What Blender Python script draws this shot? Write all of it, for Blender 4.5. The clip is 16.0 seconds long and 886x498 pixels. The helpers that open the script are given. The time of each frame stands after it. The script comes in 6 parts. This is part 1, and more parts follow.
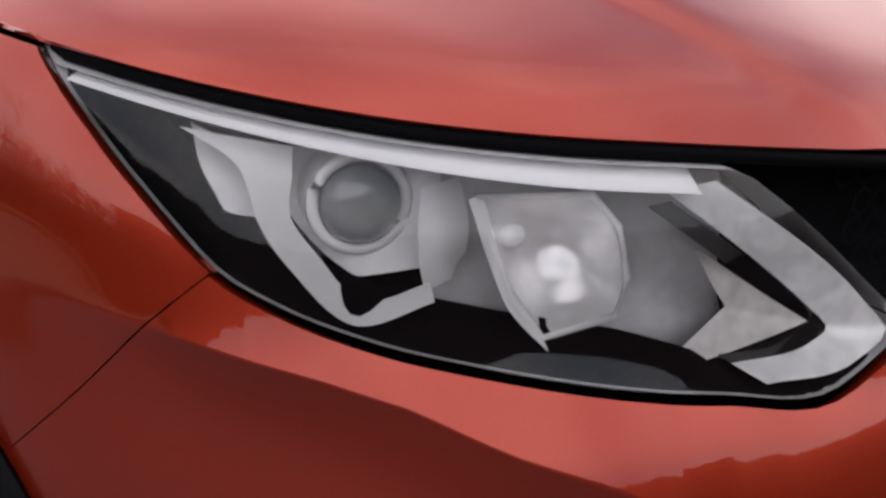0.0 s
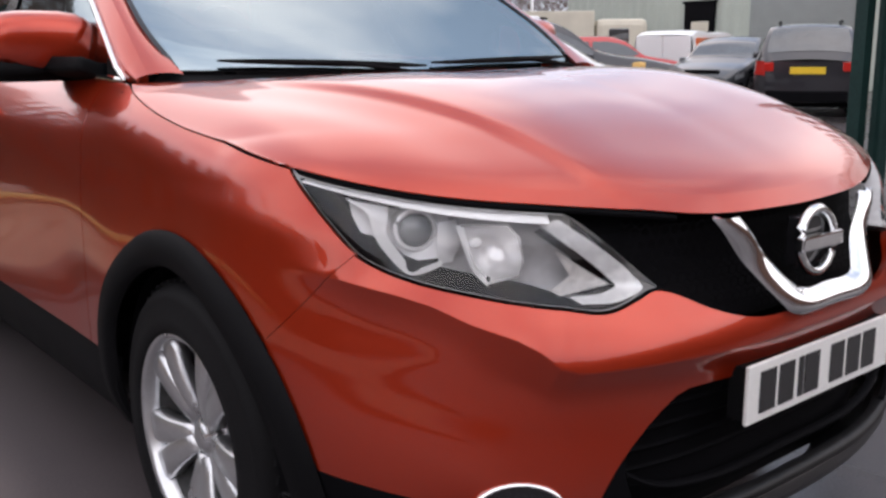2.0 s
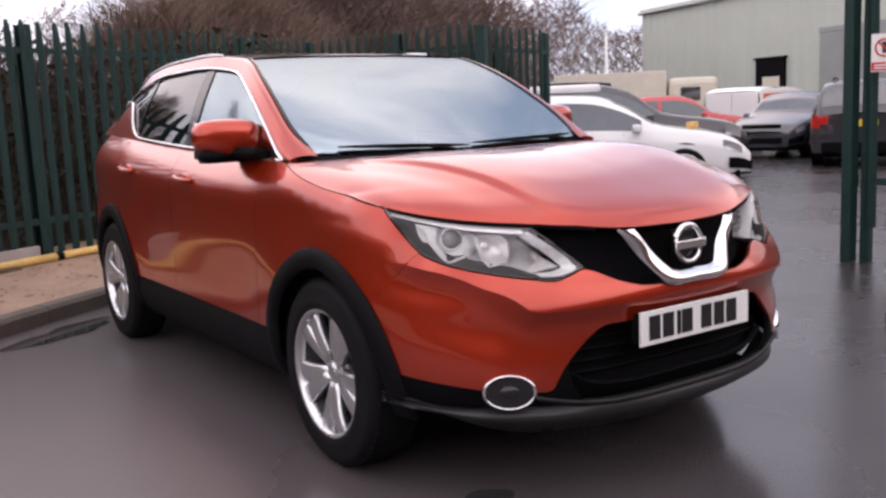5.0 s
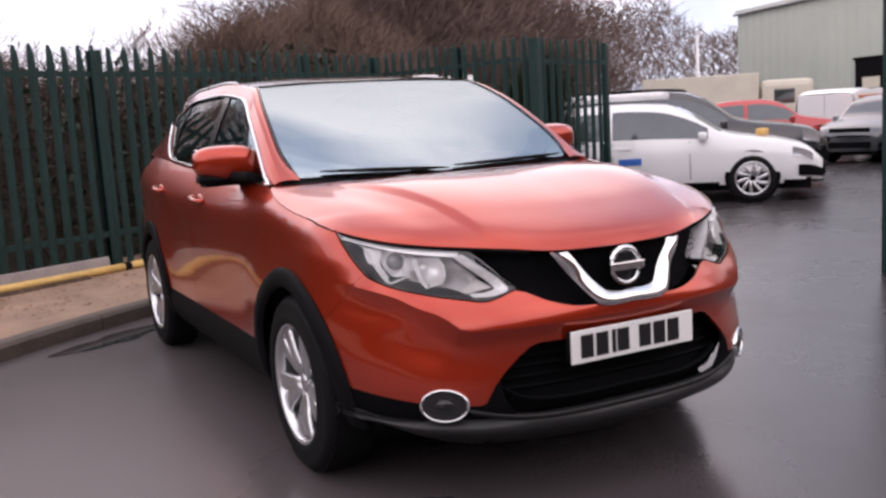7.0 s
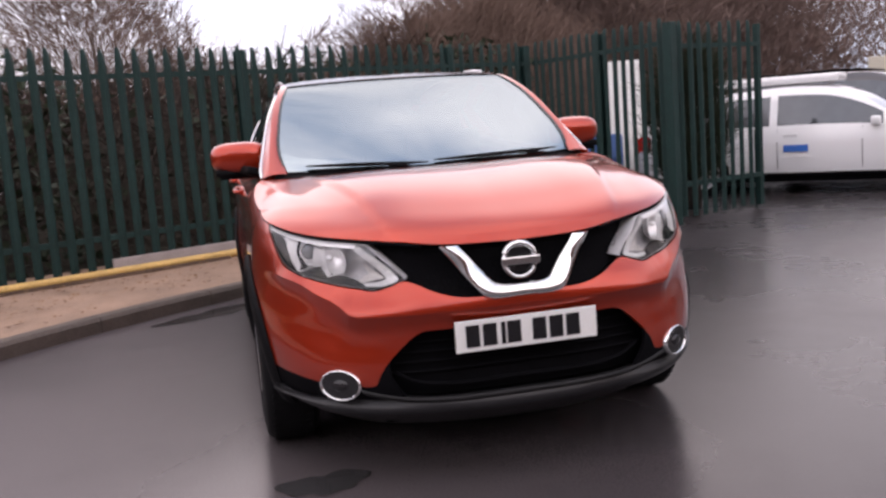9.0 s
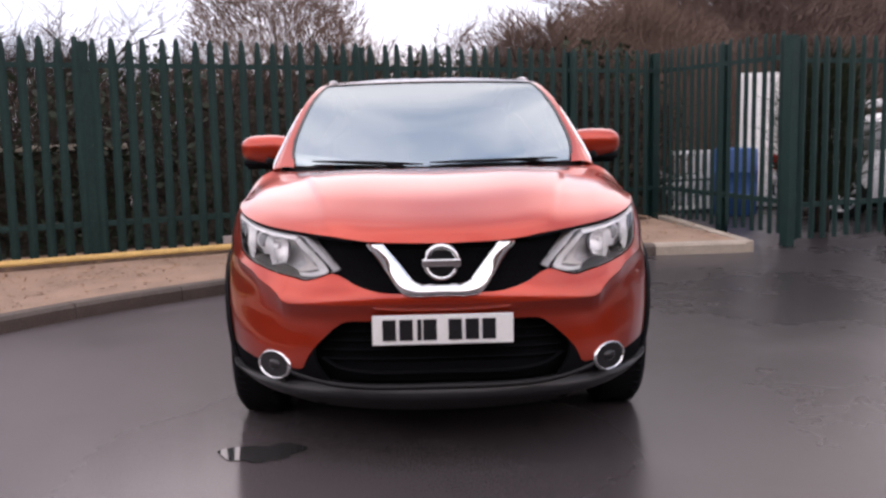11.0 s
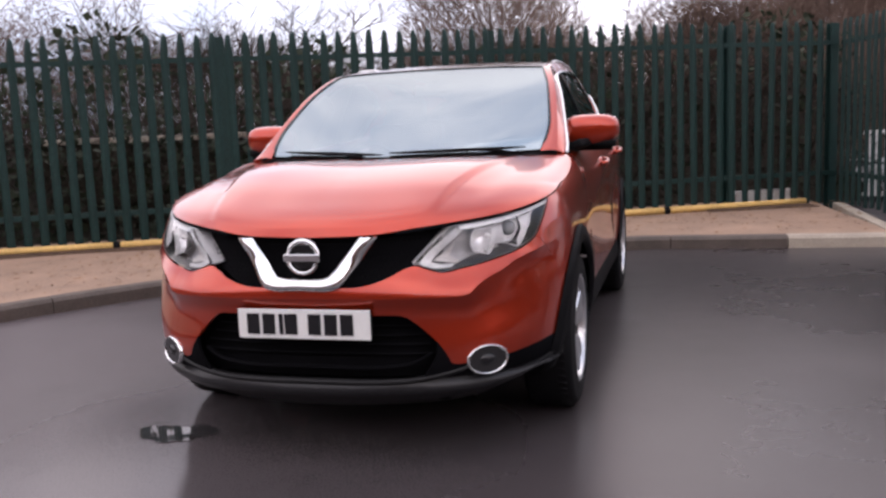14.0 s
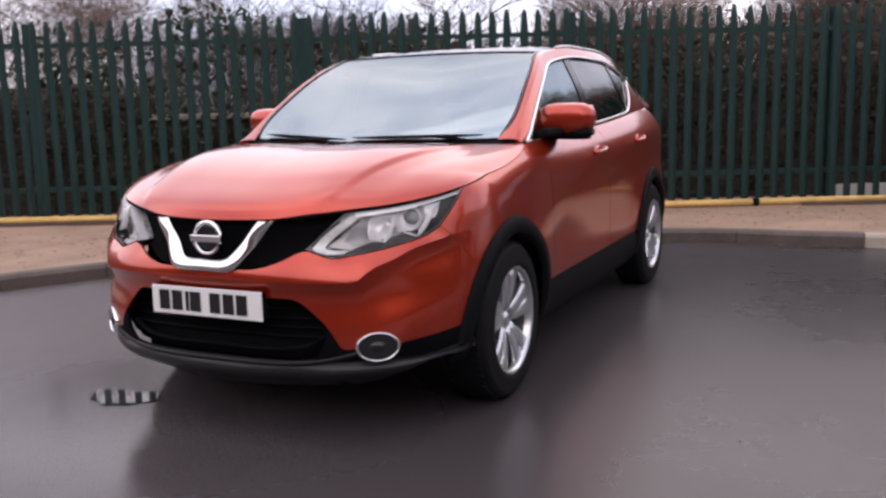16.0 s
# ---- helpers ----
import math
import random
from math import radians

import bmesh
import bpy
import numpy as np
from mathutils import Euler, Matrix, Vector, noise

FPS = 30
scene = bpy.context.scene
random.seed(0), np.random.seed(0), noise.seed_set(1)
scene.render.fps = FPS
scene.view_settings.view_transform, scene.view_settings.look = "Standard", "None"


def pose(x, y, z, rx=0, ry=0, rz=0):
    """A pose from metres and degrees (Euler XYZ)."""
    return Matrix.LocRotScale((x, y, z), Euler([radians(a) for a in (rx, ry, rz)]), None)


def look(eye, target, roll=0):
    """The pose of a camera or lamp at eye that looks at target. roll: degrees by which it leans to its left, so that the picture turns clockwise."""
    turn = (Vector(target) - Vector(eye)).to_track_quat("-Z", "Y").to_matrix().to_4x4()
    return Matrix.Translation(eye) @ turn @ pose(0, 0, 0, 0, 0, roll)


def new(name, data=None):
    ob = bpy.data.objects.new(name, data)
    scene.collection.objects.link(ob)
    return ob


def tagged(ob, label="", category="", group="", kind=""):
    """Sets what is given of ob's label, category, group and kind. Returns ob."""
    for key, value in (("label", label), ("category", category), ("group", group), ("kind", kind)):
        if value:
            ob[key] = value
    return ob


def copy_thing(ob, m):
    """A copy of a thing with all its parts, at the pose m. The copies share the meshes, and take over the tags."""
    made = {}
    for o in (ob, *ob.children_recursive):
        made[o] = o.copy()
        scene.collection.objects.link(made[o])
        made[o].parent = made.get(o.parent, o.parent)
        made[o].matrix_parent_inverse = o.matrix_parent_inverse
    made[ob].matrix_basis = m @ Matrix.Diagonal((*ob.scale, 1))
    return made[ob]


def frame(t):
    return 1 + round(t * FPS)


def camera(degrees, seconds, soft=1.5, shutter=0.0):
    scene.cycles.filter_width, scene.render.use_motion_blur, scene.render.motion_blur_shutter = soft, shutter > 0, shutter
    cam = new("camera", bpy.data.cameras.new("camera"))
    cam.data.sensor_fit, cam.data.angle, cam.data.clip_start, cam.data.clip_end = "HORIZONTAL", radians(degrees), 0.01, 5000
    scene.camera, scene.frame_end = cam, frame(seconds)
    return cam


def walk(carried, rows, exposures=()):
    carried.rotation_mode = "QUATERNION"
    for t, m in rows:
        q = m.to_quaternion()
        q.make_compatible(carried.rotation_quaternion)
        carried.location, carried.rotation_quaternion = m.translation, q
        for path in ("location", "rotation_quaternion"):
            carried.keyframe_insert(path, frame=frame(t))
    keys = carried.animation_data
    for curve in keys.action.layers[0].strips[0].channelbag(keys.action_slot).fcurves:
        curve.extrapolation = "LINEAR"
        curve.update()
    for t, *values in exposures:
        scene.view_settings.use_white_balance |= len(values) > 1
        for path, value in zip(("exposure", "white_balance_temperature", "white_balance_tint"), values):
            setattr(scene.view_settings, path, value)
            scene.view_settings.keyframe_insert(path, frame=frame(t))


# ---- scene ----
cam = camera(50.5, 16.0, soft=2.7)
PATH = [
    (0, (-1.107, -0.061, 1.06), (0.241, 1.227, 0.337), 1.0),
    (0.5, (-1.203, -0.203, 1.117), (0.125, 1.109, 0.4), 1.0),
    (1, (-1.332, -0.416, 1.129), (-0.082, 1.038, 0.56), -0.8),
    (1.5, (-1.508, -0.604, 1.154), (-0.248, 0.871, 0.665), -0.6),
    (2, (-1.664, -0.841, 1.162), (-0.424, 0.669, 0.738), -0.5),
    (2.5, (-1.825, -1.08, 1.185), (-0.633, 0.48, 0.8), -0.0),
    (3, (-1.992, -1.277, 1.213), (-0.799, 0.294, 0.885), -0.5),
    (3.5, (-2.124, -1.513, 1.227), (-0.942, 0.072, 0.926), -1.4),
    (4, (-2.22, -1.716, 1.239), (-1.092, -0.091, 0.941), -1.4),
    (5.25, (-2.37, -2.07, 1.268), (-1.27, -0.43, 0.972), -2.7),
    (6.5, (-2.23, -2.348, 1.3), (-1.207, -0.654, 1.007), -3.9),
    (7, (-2.004, -2.442, 1.323), (-1.086, -0.687, 1.047), -3.4),
    (7.5, (-1.81, -2.601, 1.326), (-0.989, -0.798, 1.052), -3.7),
    (8, (-1.56, -2.82, 1.323), (-0.886, -0.957, 1.048), -3.4),
    (8.5, (-1.263, -2.951, 1.307), (-0.709, -1.049, 1.031), -3.7),
    (9, (-0.988, -3.049, 1.306), (-0.544, -1.119, 1.029), -4.3),
    (10.25, (-0.39, -3.30, 1.302), (-0.20, -1.33, 1.031), -2.7),
    (11.5, (0.12, -3.366, 1.296), (0.071, -1.383, 1.035), -1.2),
    (12, (0.313, -3.295, 1.311), (0.167, -1.318, 1.046), -2.2),
    (12.5, (0.531, -3.216, 1.317), (0.31, -1.247, 1.042), -2.4),
    (13, (0.862, -3.235, 1.306), (0.534, -1.28, 1.038), -2.6),
    (13.5, (1.138, -3.202, 1.299), (0.731, -1.264, 1.019), -2.4),
    (14, (1.378, -3.095, 1.299), (0.866, -1.183, 1.011), -2.3),
    (14.5, (1.679, -3.063, 1.306), (1.057, -1.183, 1.024), -2.2),
    (15, (1.943, -3.006, 1.289), (1.213, -1.166, 0.998), -1.3),
    (15.5, (2.139, -2.838, 1.291), (1.347, -1.026, 0.991), -1.0),
    (16, (2.328, -2.754, 1.307), (1.482, -0.971, 0.985), -1.4),
]
walk(cam, [(t, look(eye, target, roll)) for t, eye, target, roll in PATH],
     [(0, -0.32, 6600, 11), (0.8, -0.10, 6600, 11), (2.0, 0.18, 6600, 12), (3.5, 0.30, 6800, 19), (5.5, 0.25, 6850, 20), (8.5, 0.22, 6800, 20), (12, 0.28, 6700, 19), (16, 0.20, 6650, 19)])


# ---- world, sun, exposure ----
world = bpy.data.worlds.new("overcast")
scene.world = world
world.use_nodes = True
wn, wl = world.node_tree.nodes, world.node_tree.links
wn.clear()
w_out = wn.new("ShaderNodeOutputWorld")
w_bg = wn.new("ShaderNodeBackground")
w_mix = wn.new("ShaderNodeMixRGB")
w_sky = wn.new("ShaderNodeTexSky")
w_sky.sky_type, w_sky.sun_disc = "NISHITA", False
w_sky.sun_elevation, w_sky.sun_rotation = radians(38), radians(150)
w_tc = wn.new("ShaderNodeTexCoord")
w_noise = wn.new("ShaderNodeTexNoise")
w_noise.inputs["Scale"].default_value = 1.9
w_noise.inputs["Detail"].default_value = 5
w_ramp = wn.new("ShaderNodeValToRGB")
w_ramp.color_ramp.elements[0].position, w_ramp.color_ramp.elements[1].position = 0.36, 0.62
w_ramp.color_ramp.elements[0].color = (4.6, 5.4, 7.0, 1)
w_ramp.color_ramp.elements[1].color = (13.4, 12.5, 12.6, 1)
w_mix.inputs[0].default_value = 0.9
w_bg.inputs["Strength"].default_value = 0.15
wl.new(w_tc.outputs["Generated"], w_noise.inputs["Vector"])
wl.new(w_noise.outputs["Fac"], w_ramp.inputs["Fac"])
wl.new(w_sky.outputs[0], w_mix.inputs[1])
wl.new(w_ramp.outputs[0], w_mix.inputs[2])
wl.new(w_mix.outputs[0], w_bg.inputs["Color"])
wl.new(w_bg.outputs[0], w_out.inputs[0])
sun = new("sun", bpy.data.lights.new("sun", "SUN"))
sun.data.energy, sun.data.angle, sun.data.color = 0.6, radians(110), (1.0, 0.96, 0.9)
sun.matrix_world = look((0, 0, 20), (3.5, 8.5, 6.0))

# ---- materials ----
def node_mat(name):
    m = bpy.data.materials.new(name)
    m.use_nodes = True
    n, l = m.node_tree.nodes, m.node_tree.links
    return m, n, l, n["Principled BSDF"]


def mat(name, color, rough=0.6, metal=0.0, vary=0.25, scale=6.0, fine=90.0, bump=0.15, depth=0.004, coat=0.0, spec=0.5, random=0.0, color2=None):
    """A surface with colour variation at two scales and fine relief."""
    m, n, l, b = node_mat(name)
    tc = n.new("ShaderNodeTexCoord")
    n1 = n.new("ShaderNodeTexNoise"); n1.inputs["Scale"].default_value = scale; n1.inputs["Detail"].default_value = 6
    n2 = n.new("ShaderNodeTexNoise"); n2.inputs["Scale"].default_value = fine; n2.inputs["Detail"].default_value = 3
    l.new(tc.outputs["Object"], n1.inputs["Vector"]); l.new(tc.outputs["Object"], n2.inputs["Vector"])
    mixf = n.new("ShaderNodeMath"); mixf.operation = "ADD"
    l.new(n1.outputs["Fac"], mixf.inputs[0]); l.new(n2.outputs["Fac"], mixf.inputs[1])
    ramp = n.new("ShaderNodeValToRGB")
    sub = n.new("ShaderNodeMapRange"); sub.inputs[1].default_value = 0.7; sub.inputs[2].default_value = 1.3
    l.new(mixf.outputs[0], sub.inputs[0])
    lo = tuple(c * (1 - vary) for c in color) if color2 is None else color
    hi = tuple(min(1, c * (1 + vary)) for c in color) if color2 is None else color2
    ramp.color_ramp.elements[0].color, ramp.color_ramp.elements[1].color = (*lo, 1), (*hi, 1)
    l.new(sub.outputs[0], ramp.inputs[0])
    last = ramp.outputs[0]
    if random:
        info = n.new("ShaderNodeObjectInfo")
        hsv = n.new("ShaderNodeHueSaturation")
        mr = n.new("ShaderNodeMapRange"); mr.inputs[3].default_value = 1 - random; mr.inputs[4].default_value = 1 + random
        l.new(info.outputs["Random"], mr.inputs[0]); l.new(mr.outputs[0], hsv.inputs["Value"]); l.new(last, hsv.inputs["Color"])
        last = hsv.outputs[0]
    l.new(last, b.inputs["Base Color"])
    rr = n.new("ShaderNodeMapRange"); rr.inputs[3].default_value = max(0.02, rough - 0.12 * rough); rr.inputs[4].default_value = min(1, rough + 0.12 * rough)
    l.new(n1.outputs["Fac"], rr.inputs[0]); l.new(rr.outputs[0], b.inputs["Roughness"])
    b.inputs["Metallic"].default_value = metal
    b.inputs["Specular IOR Level"].default_value = spec
    b.inputs["Coat Weight"].default_value = coat
    if bump:
        bp = n.new("ShaderNodeBump"); bp.inputs["Strength"].default_value = bump; bp.inputs["Distance"].default_value = depth
        l.new(n2.outputs["Fac"], bp.inputs["Height"]); l.new(bp.outputs[0], b.inputs["Normal"])
    return m


def glass_mat(name, tint, amount, gloss_rough=0.01, color=(1, 1, 1)):
    """Glass: see-through tinted sheet with a clear reflection."""
    m, n, l, b = node_mat(name)
    n.remove(b)
    out = n["Material Output"]
    tr = n.new("ShaderNodeBsdfTransparent"); tr.inputs[0].default_value = (*tint, 1)
    gl = n.new("ShaderNodeBsdfGlossy"); gl.inputs[0].default_value = (*color, 1); gl.inputs["Roughness"].default_value = gloss_rough
    fr = n.new("ShaderNodeFresnel"); fr.inputs[0].default_value = amount
    mx = n.new("ShaderNodeMixShader")
    l.new(fr.outputs[0], mx.inputs[0]); l.new(tr.outputs[0], mx.inputs[1]); l.new(gl.outputs[0], mx.inputs[2])
    l.new(mx.outputs[0], out.inputs[0])
    return m


def paint_mat(name, color, flake=0.35, dark=0.7, coat_ior=1.5):
    """Metallic car paint under clear coat."""
    m, n, l, b = node_mat(name)
    tc = n.new("ShaderNodeTexCoord")
    vo = n.new("ShaderNodeTexVoronoi"); vo.inputs["Scale"].default_value = 900
    l.new(tc.outputs["Object"], vo.inputs["Vector"])
    no = n.new("ShaderNodeTexNoise"); no.inputs["Scale"].default_value = 3.0
    l.new(tc.outputs["Object"], no.inputs["Vector"])
    ramp = n.new("ShaderNodeValToRGB")
    ramp.color_ramp.elements[0].color = (*[c * dark for c in color], 1)
    ramp.color_ramp.elements[1].color = (*color, 1)
    mix = n.new("ShaderNodeMath"); mix.operation = "MULTIPLY_ADD"; mix.inputs[1].default_value = 0.5
    l.new(vo.outputs["Color"], mix.inputs[0]); l.new(no.outputs["Fac"], mix.inputs[2])
    l.new(mix.outputs[0], ramp.inputs[0]); l.new(ramp.outputs[0], b.inputs["Base Color"])
    b.inputs["Metallic"].default_value = flake
    b.inputs["Roughness"].default_value = 0.28
    b.inputs["Coat Weight"].default_value = 1.0
    b.inputs["Coat Roughness"].default_value = 0.015
    b.inputs["Coat IOR"].default_value = coat_ior
    n2 = n.new("ShaderNodeTexNoise"); n2.inputs["Scale"].default_value = 260
    l.new(tc.outputs["Object"], n2.inputs["Vector"])
    bp = n.new("ShaderNodeBump"); bp.inputs["Strength"].default_value = 0.02; bp.inputs["Distance"].default_value = 0.001
    l.new(n2.outputs["Fac"], bp.inputs["Height"]); l.new(bp.outputs[0], b.inputs["Coat Normal"])
    return m


M_PAINT = paint_mat("orange_red_paint", (0.43, 0.029, 0.005), 0.64, 0.78, 1.52)
M_BLACK = mat("black_plastic", (0.007, 0.007, 0.008), 0.6, vary=0.3, fine=400, bump=0.2, depth=0.001, spec=0.06)
M_CHIN = mat("grained_grey_black_plastic", (0.016, 0.016, 0.018), 0.38, vary=0.2, fine=400, bump=0.15, depth=0.001, spec=0.4)
M_SATIN = mat("satin_black_plastic", (0.010, 0.010, 0.011), 0.42, vary=0.2, fine=300, bump=0.1, depth=0.001, spec=0.25)
M_PIT = mat("dull_black_plastic", (0.004, 0.004, 0.005), 0.7, vary=0.3, fine=300, bump=0.1, depth=0.001, spec=0.05)
M_GLOSSBLACK = mat("gloss_black", (0.012, 0.012, 0.014), 0.12, vary=0.2, bump=0)
M_CHROME = mat("chrome", (0.78, 0.79, 0.80), 0.09, 1.0, vary=0.05, bump=0)
M_SILVER = mat("silver_alloy", (0.62, 0.63, 0.65), 0.28, 0.9, vary=0.06, bump=0)
M_DKSILVER = mat("dark_alloy", (0.25, 0.25, 0.26), 0.4, 0.8, vary=0.1, bump=0)
M_RUBBER = mat("tyre_rubber", (0.006, 0.006, 0.007), 0.7, vary=0.35, fine=160, bump=0.3, depth=0.002, spec=0.15)
M_GLASS = glass_mat("window_glass", (0.42, 0.46, 0.48), 9.0, color=(0.57, 0.67, 0.71))
M_DARKGLASS = glass_mat("privacy_glass", (0.10, 0.11, 0.12), 1.9)
M_LENS = glass_mat("clear_lens", (0.98, 0.98, 0.985), 1.45)
M_PLATE = mat("plate_white", (0.80, 0.80, 0.78), 0.35, vary=0.04, bump=0)
M_TARMAC, tn, tl, tb = node_mat("wet_tarmac")
t_co = tn.new("ShaderNodeTexCoord")
t_big = tn.new("ShaderNodeTexNoise"); t_big.inputs["Scale"].default_value = 0.45; t_big.inputs["Detail"].default_value = 5; t_big.inputs["Roughness"].default_value = 0.6
t_mid = tn.new("ShaderNodeTexNoise"); t_mid.inputs["Scale"].default_value = 5.0; t_mid.inputs["Detail"].default_value = 6
t_grit = tn.new("ShaderNodeTexNoise"); t_grit.inputs["Scale"].default_value = 130; t_grit.inputs["Detail"].default_value = 2
for k in (t_big, t_mid, t_grit):
    tl.new(t_co.outputs["Object"], k.inputs["Vector"])
t_sum = tn.new("ShaderNodeMath"); t_sum.operation = "MULTIPLY_ADD"; t_sum.inputs[1].default_value = 0.24
tl.new(t_mid.outputs["Fac"], t_sum.inputs[0]); tl.new(t_big.outputs["Fac"], t_sum.inputs[2])
t_wet = tn.new("ShaderNodeMapRange"); t_wet.inputs[1].default_value = 0.55; t_wet.inputs[2].default_value = 0.82; t_wet.inputs[3].default_value = 0.34; t_wet.inputs[4].default_value = 0.44
tl.new(t_sum.outputs[0], t_wet.inputs[0])
# car's shade painted into the tarmac: darker and smoother from about x = -1
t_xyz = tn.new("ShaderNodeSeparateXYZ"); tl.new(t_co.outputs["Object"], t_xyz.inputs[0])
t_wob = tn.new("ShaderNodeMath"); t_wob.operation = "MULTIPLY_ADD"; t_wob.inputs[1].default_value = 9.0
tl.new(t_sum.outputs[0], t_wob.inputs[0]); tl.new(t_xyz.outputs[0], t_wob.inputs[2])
t_shade = tn.new("ShaderNodeMapRange"); t_shade.interpolation_type = "SMOOTHSTEP"; t_shade.inputs[1].default_value = 2.6; t_shade.inputs[2].default_value = 7.8
tl.new(t_wob.outputs[0], t_shade.inputs[0])
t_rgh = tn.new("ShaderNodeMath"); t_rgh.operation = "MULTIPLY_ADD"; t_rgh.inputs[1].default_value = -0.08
tl.new(t_shade.outputs[0], t_rgh.inputs[0]); tl.new(t_wet.outputs[0], t_rgh.inputs[2])
# a smooth film of rain water lies in the dip round (-0.45, 0.25)
t_ofs = tn.new("ShaderNodeVectorMath"); t_ofs.operation = "SUBTRACT"; t_ofs.inputs[1].default_value = (-0.45, 0.25, 0)
t_scl = tn.new("ShaderNodeVectorMath"); t_scl.operation = "MULTIPLY"; t_scl.inputs[1].default_value = (0.85, 0.85, 0)
t_len = tn.new("ShaderNodeVectorMath"); t_len.operation = "LENGTH"
tl.new(t_co.outputs["Object"], t_ofs.inputs[0]); tl.new(t_ofs.outputs[0], t_scl.inputs[0]); tl.new(t_scl.outputs[0], t_len.inputs[0])
t_edge = tn.new("ShaderNodeMath"); t_edge.operation = "MULTIPLY_ADD"; t_edge.inputs[1].default_value = 0.5
tl.new(t_sum.outputs[0], t_edge.inputs[0]); tl.new(t_len.outputs["Value"], t_edge.inputs[2])
t_film = tn.new("ShaderNodeMapRange"); t_film.interpolation_type = "SMOOTHSTEP"; t_film.inputs[1].default_value = 0.85; t_film.inputs[2].default_value = 1.45; t_film.inputs[3].default_value = 1.0; t_film.inputs[4].default_value = 0.0
tl.new(t_edge.outputs[0], t_film.inputs[0])
t_slick = tn.new("ShaderNodeMixRGB"); t_slick.inputs[2].default_value = (0.17, 0.17, 0.17, 1)
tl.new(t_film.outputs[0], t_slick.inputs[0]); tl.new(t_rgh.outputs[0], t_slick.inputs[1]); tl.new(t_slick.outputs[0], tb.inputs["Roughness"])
t_col = tn.new("ShaderNodeValToRGB")
t_col.color_ramp.elements[0].position, t_col.color_ramp.elements[1].position = 0.5, 0.85
t_col.color_ramp.elements[0].color, t_col.color_ramp.elements[1].color = (0.053, 0.046, 0.048, 1), (0.112, 0.097, 0.101, 1)
tl.new(t_sum.outputs[0], t_col.inputs[0])
t_spk = tn.new("ShaderNodeMixRGB"); t_spk.blend_type = "MULTIPLY"; t_spk.inputs[0].default_value = 0.6
tl.new(t_col.outputs[0], t_spk.inputs[1]); tl.new(t_grit.outputs["Fac"], t_spk.inputs[2])
t_two = tn.new("ShaderNodeMixRGB"); t_two.blend_type = "MULTIPLY"; t_two.inputs[0].default_value = 1.0; t_dk = tn.new("ShaderNodeMapRange"); t_dk.inputs[3].default_value = 2.0; t_dk.inputs[4].default_value = 0.72; tl.new(t_shade.outputs[0], t_dk.inputs[0]); tl.new(t_dk.outputs[0], t_two.inputs[2])
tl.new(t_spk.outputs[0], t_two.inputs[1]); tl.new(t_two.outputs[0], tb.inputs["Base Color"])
tb.inputs["Specular IOR Level"].default_value = 0.36
t_bump = tn.new("ShaderNodeBump"); t_bump.inputs["Distance"].default_value = 0.003
t_rel = tn.new("ShaderNodeMapRange"); t_rel.inputs[3].default_value = 0.2; t_rel.inputs[4].default_value = 0.02; tl.new(t_film.outputs[0], t_rel.inputs[0]); tl.new(t_rel.outputs[0], t_bump.inputs["Strength"])
tl.new(t_grit.outputs["Fac"], t_bump.inputs["Height"]); tl.new(t_bump.outputs[0], tb.inputs["Normal"])
M_PAVE = mat("brown_pavement", (0.30, 0.198, 0.138), 0.75, vary=0.3, scale=3, fine=60, bump=0.4, depth=0.006)
M_KERB = mat("concrete_kerb", (0.088, 0.069, 0.057), 0.7, vary=0.3, scale=5, fine=70, bump=0.4, depth=0.005)
M_YELLOW = mat("yellow_rail", (0.62, 0.40, 0.13), 0.6, vary=0.2, scale=5, fine=50)
M_GREEN = mat("green_fence_paint", (0.006, 0.027, 0.0245), 0.62, vary=0.3, scale=4, fine=40, spec=0.3)
M_CLAD = mat("grey_green_cladding", (0.42, 0.46, 0.41), 0.6, vary=0.06, scale=0.6, fine=20)


# ---- mesh helpers ----
def part(name, bm, material, parent=None, label="", smooth=False):
    me = bpy.data.meshes.new(name)
    bmesh.ops.recalc_face_normals(bm, faces=bm.faces)
    bm.to_mesh(me)
    bm.free()
    me.materials.append(material)
    if smooth:
        for p in me.polygons:
            p.use_smooth = True
    ob = new(name, me)
    if parent:
        ob.parent = parent
    if label:
        tagged(ob, label)
    return ob


def thing(name, label, category, m=None, group="", kind=""):
    ob = new(name)
    ob.empty_display_size = 0.1
    if m is not None:
        ob.matrix_basis = m
    return tagged(ob, label, category, group, kind)


def add_box(bm, lo, hi, m=None, bevel=0.0):
    c = [(a + b) / 2 for a, b in zip(lo, hi)]
    d = [abs(b - a) for a, b in zip(lo, hi)]
    g = bmesh.ops.create_cube(bm, size=1, matrix=(m or Matrix()) @ Matrix.Translation(c) @ Matrix.Diagonal((*d, 1)))
    if bevel:
        edges = {e for v in g["verts"] for e in v.link_edges}
        bmesh.ops.bevel(bm, geom=list(edges), offset=bevel, segments=2, affect="EDGES", profile=0.6)
    return bm


def box(lo, hi, m=None, bevel=0.0):
    return add_box(bmesh.new(), lo, hi, m, bevel)


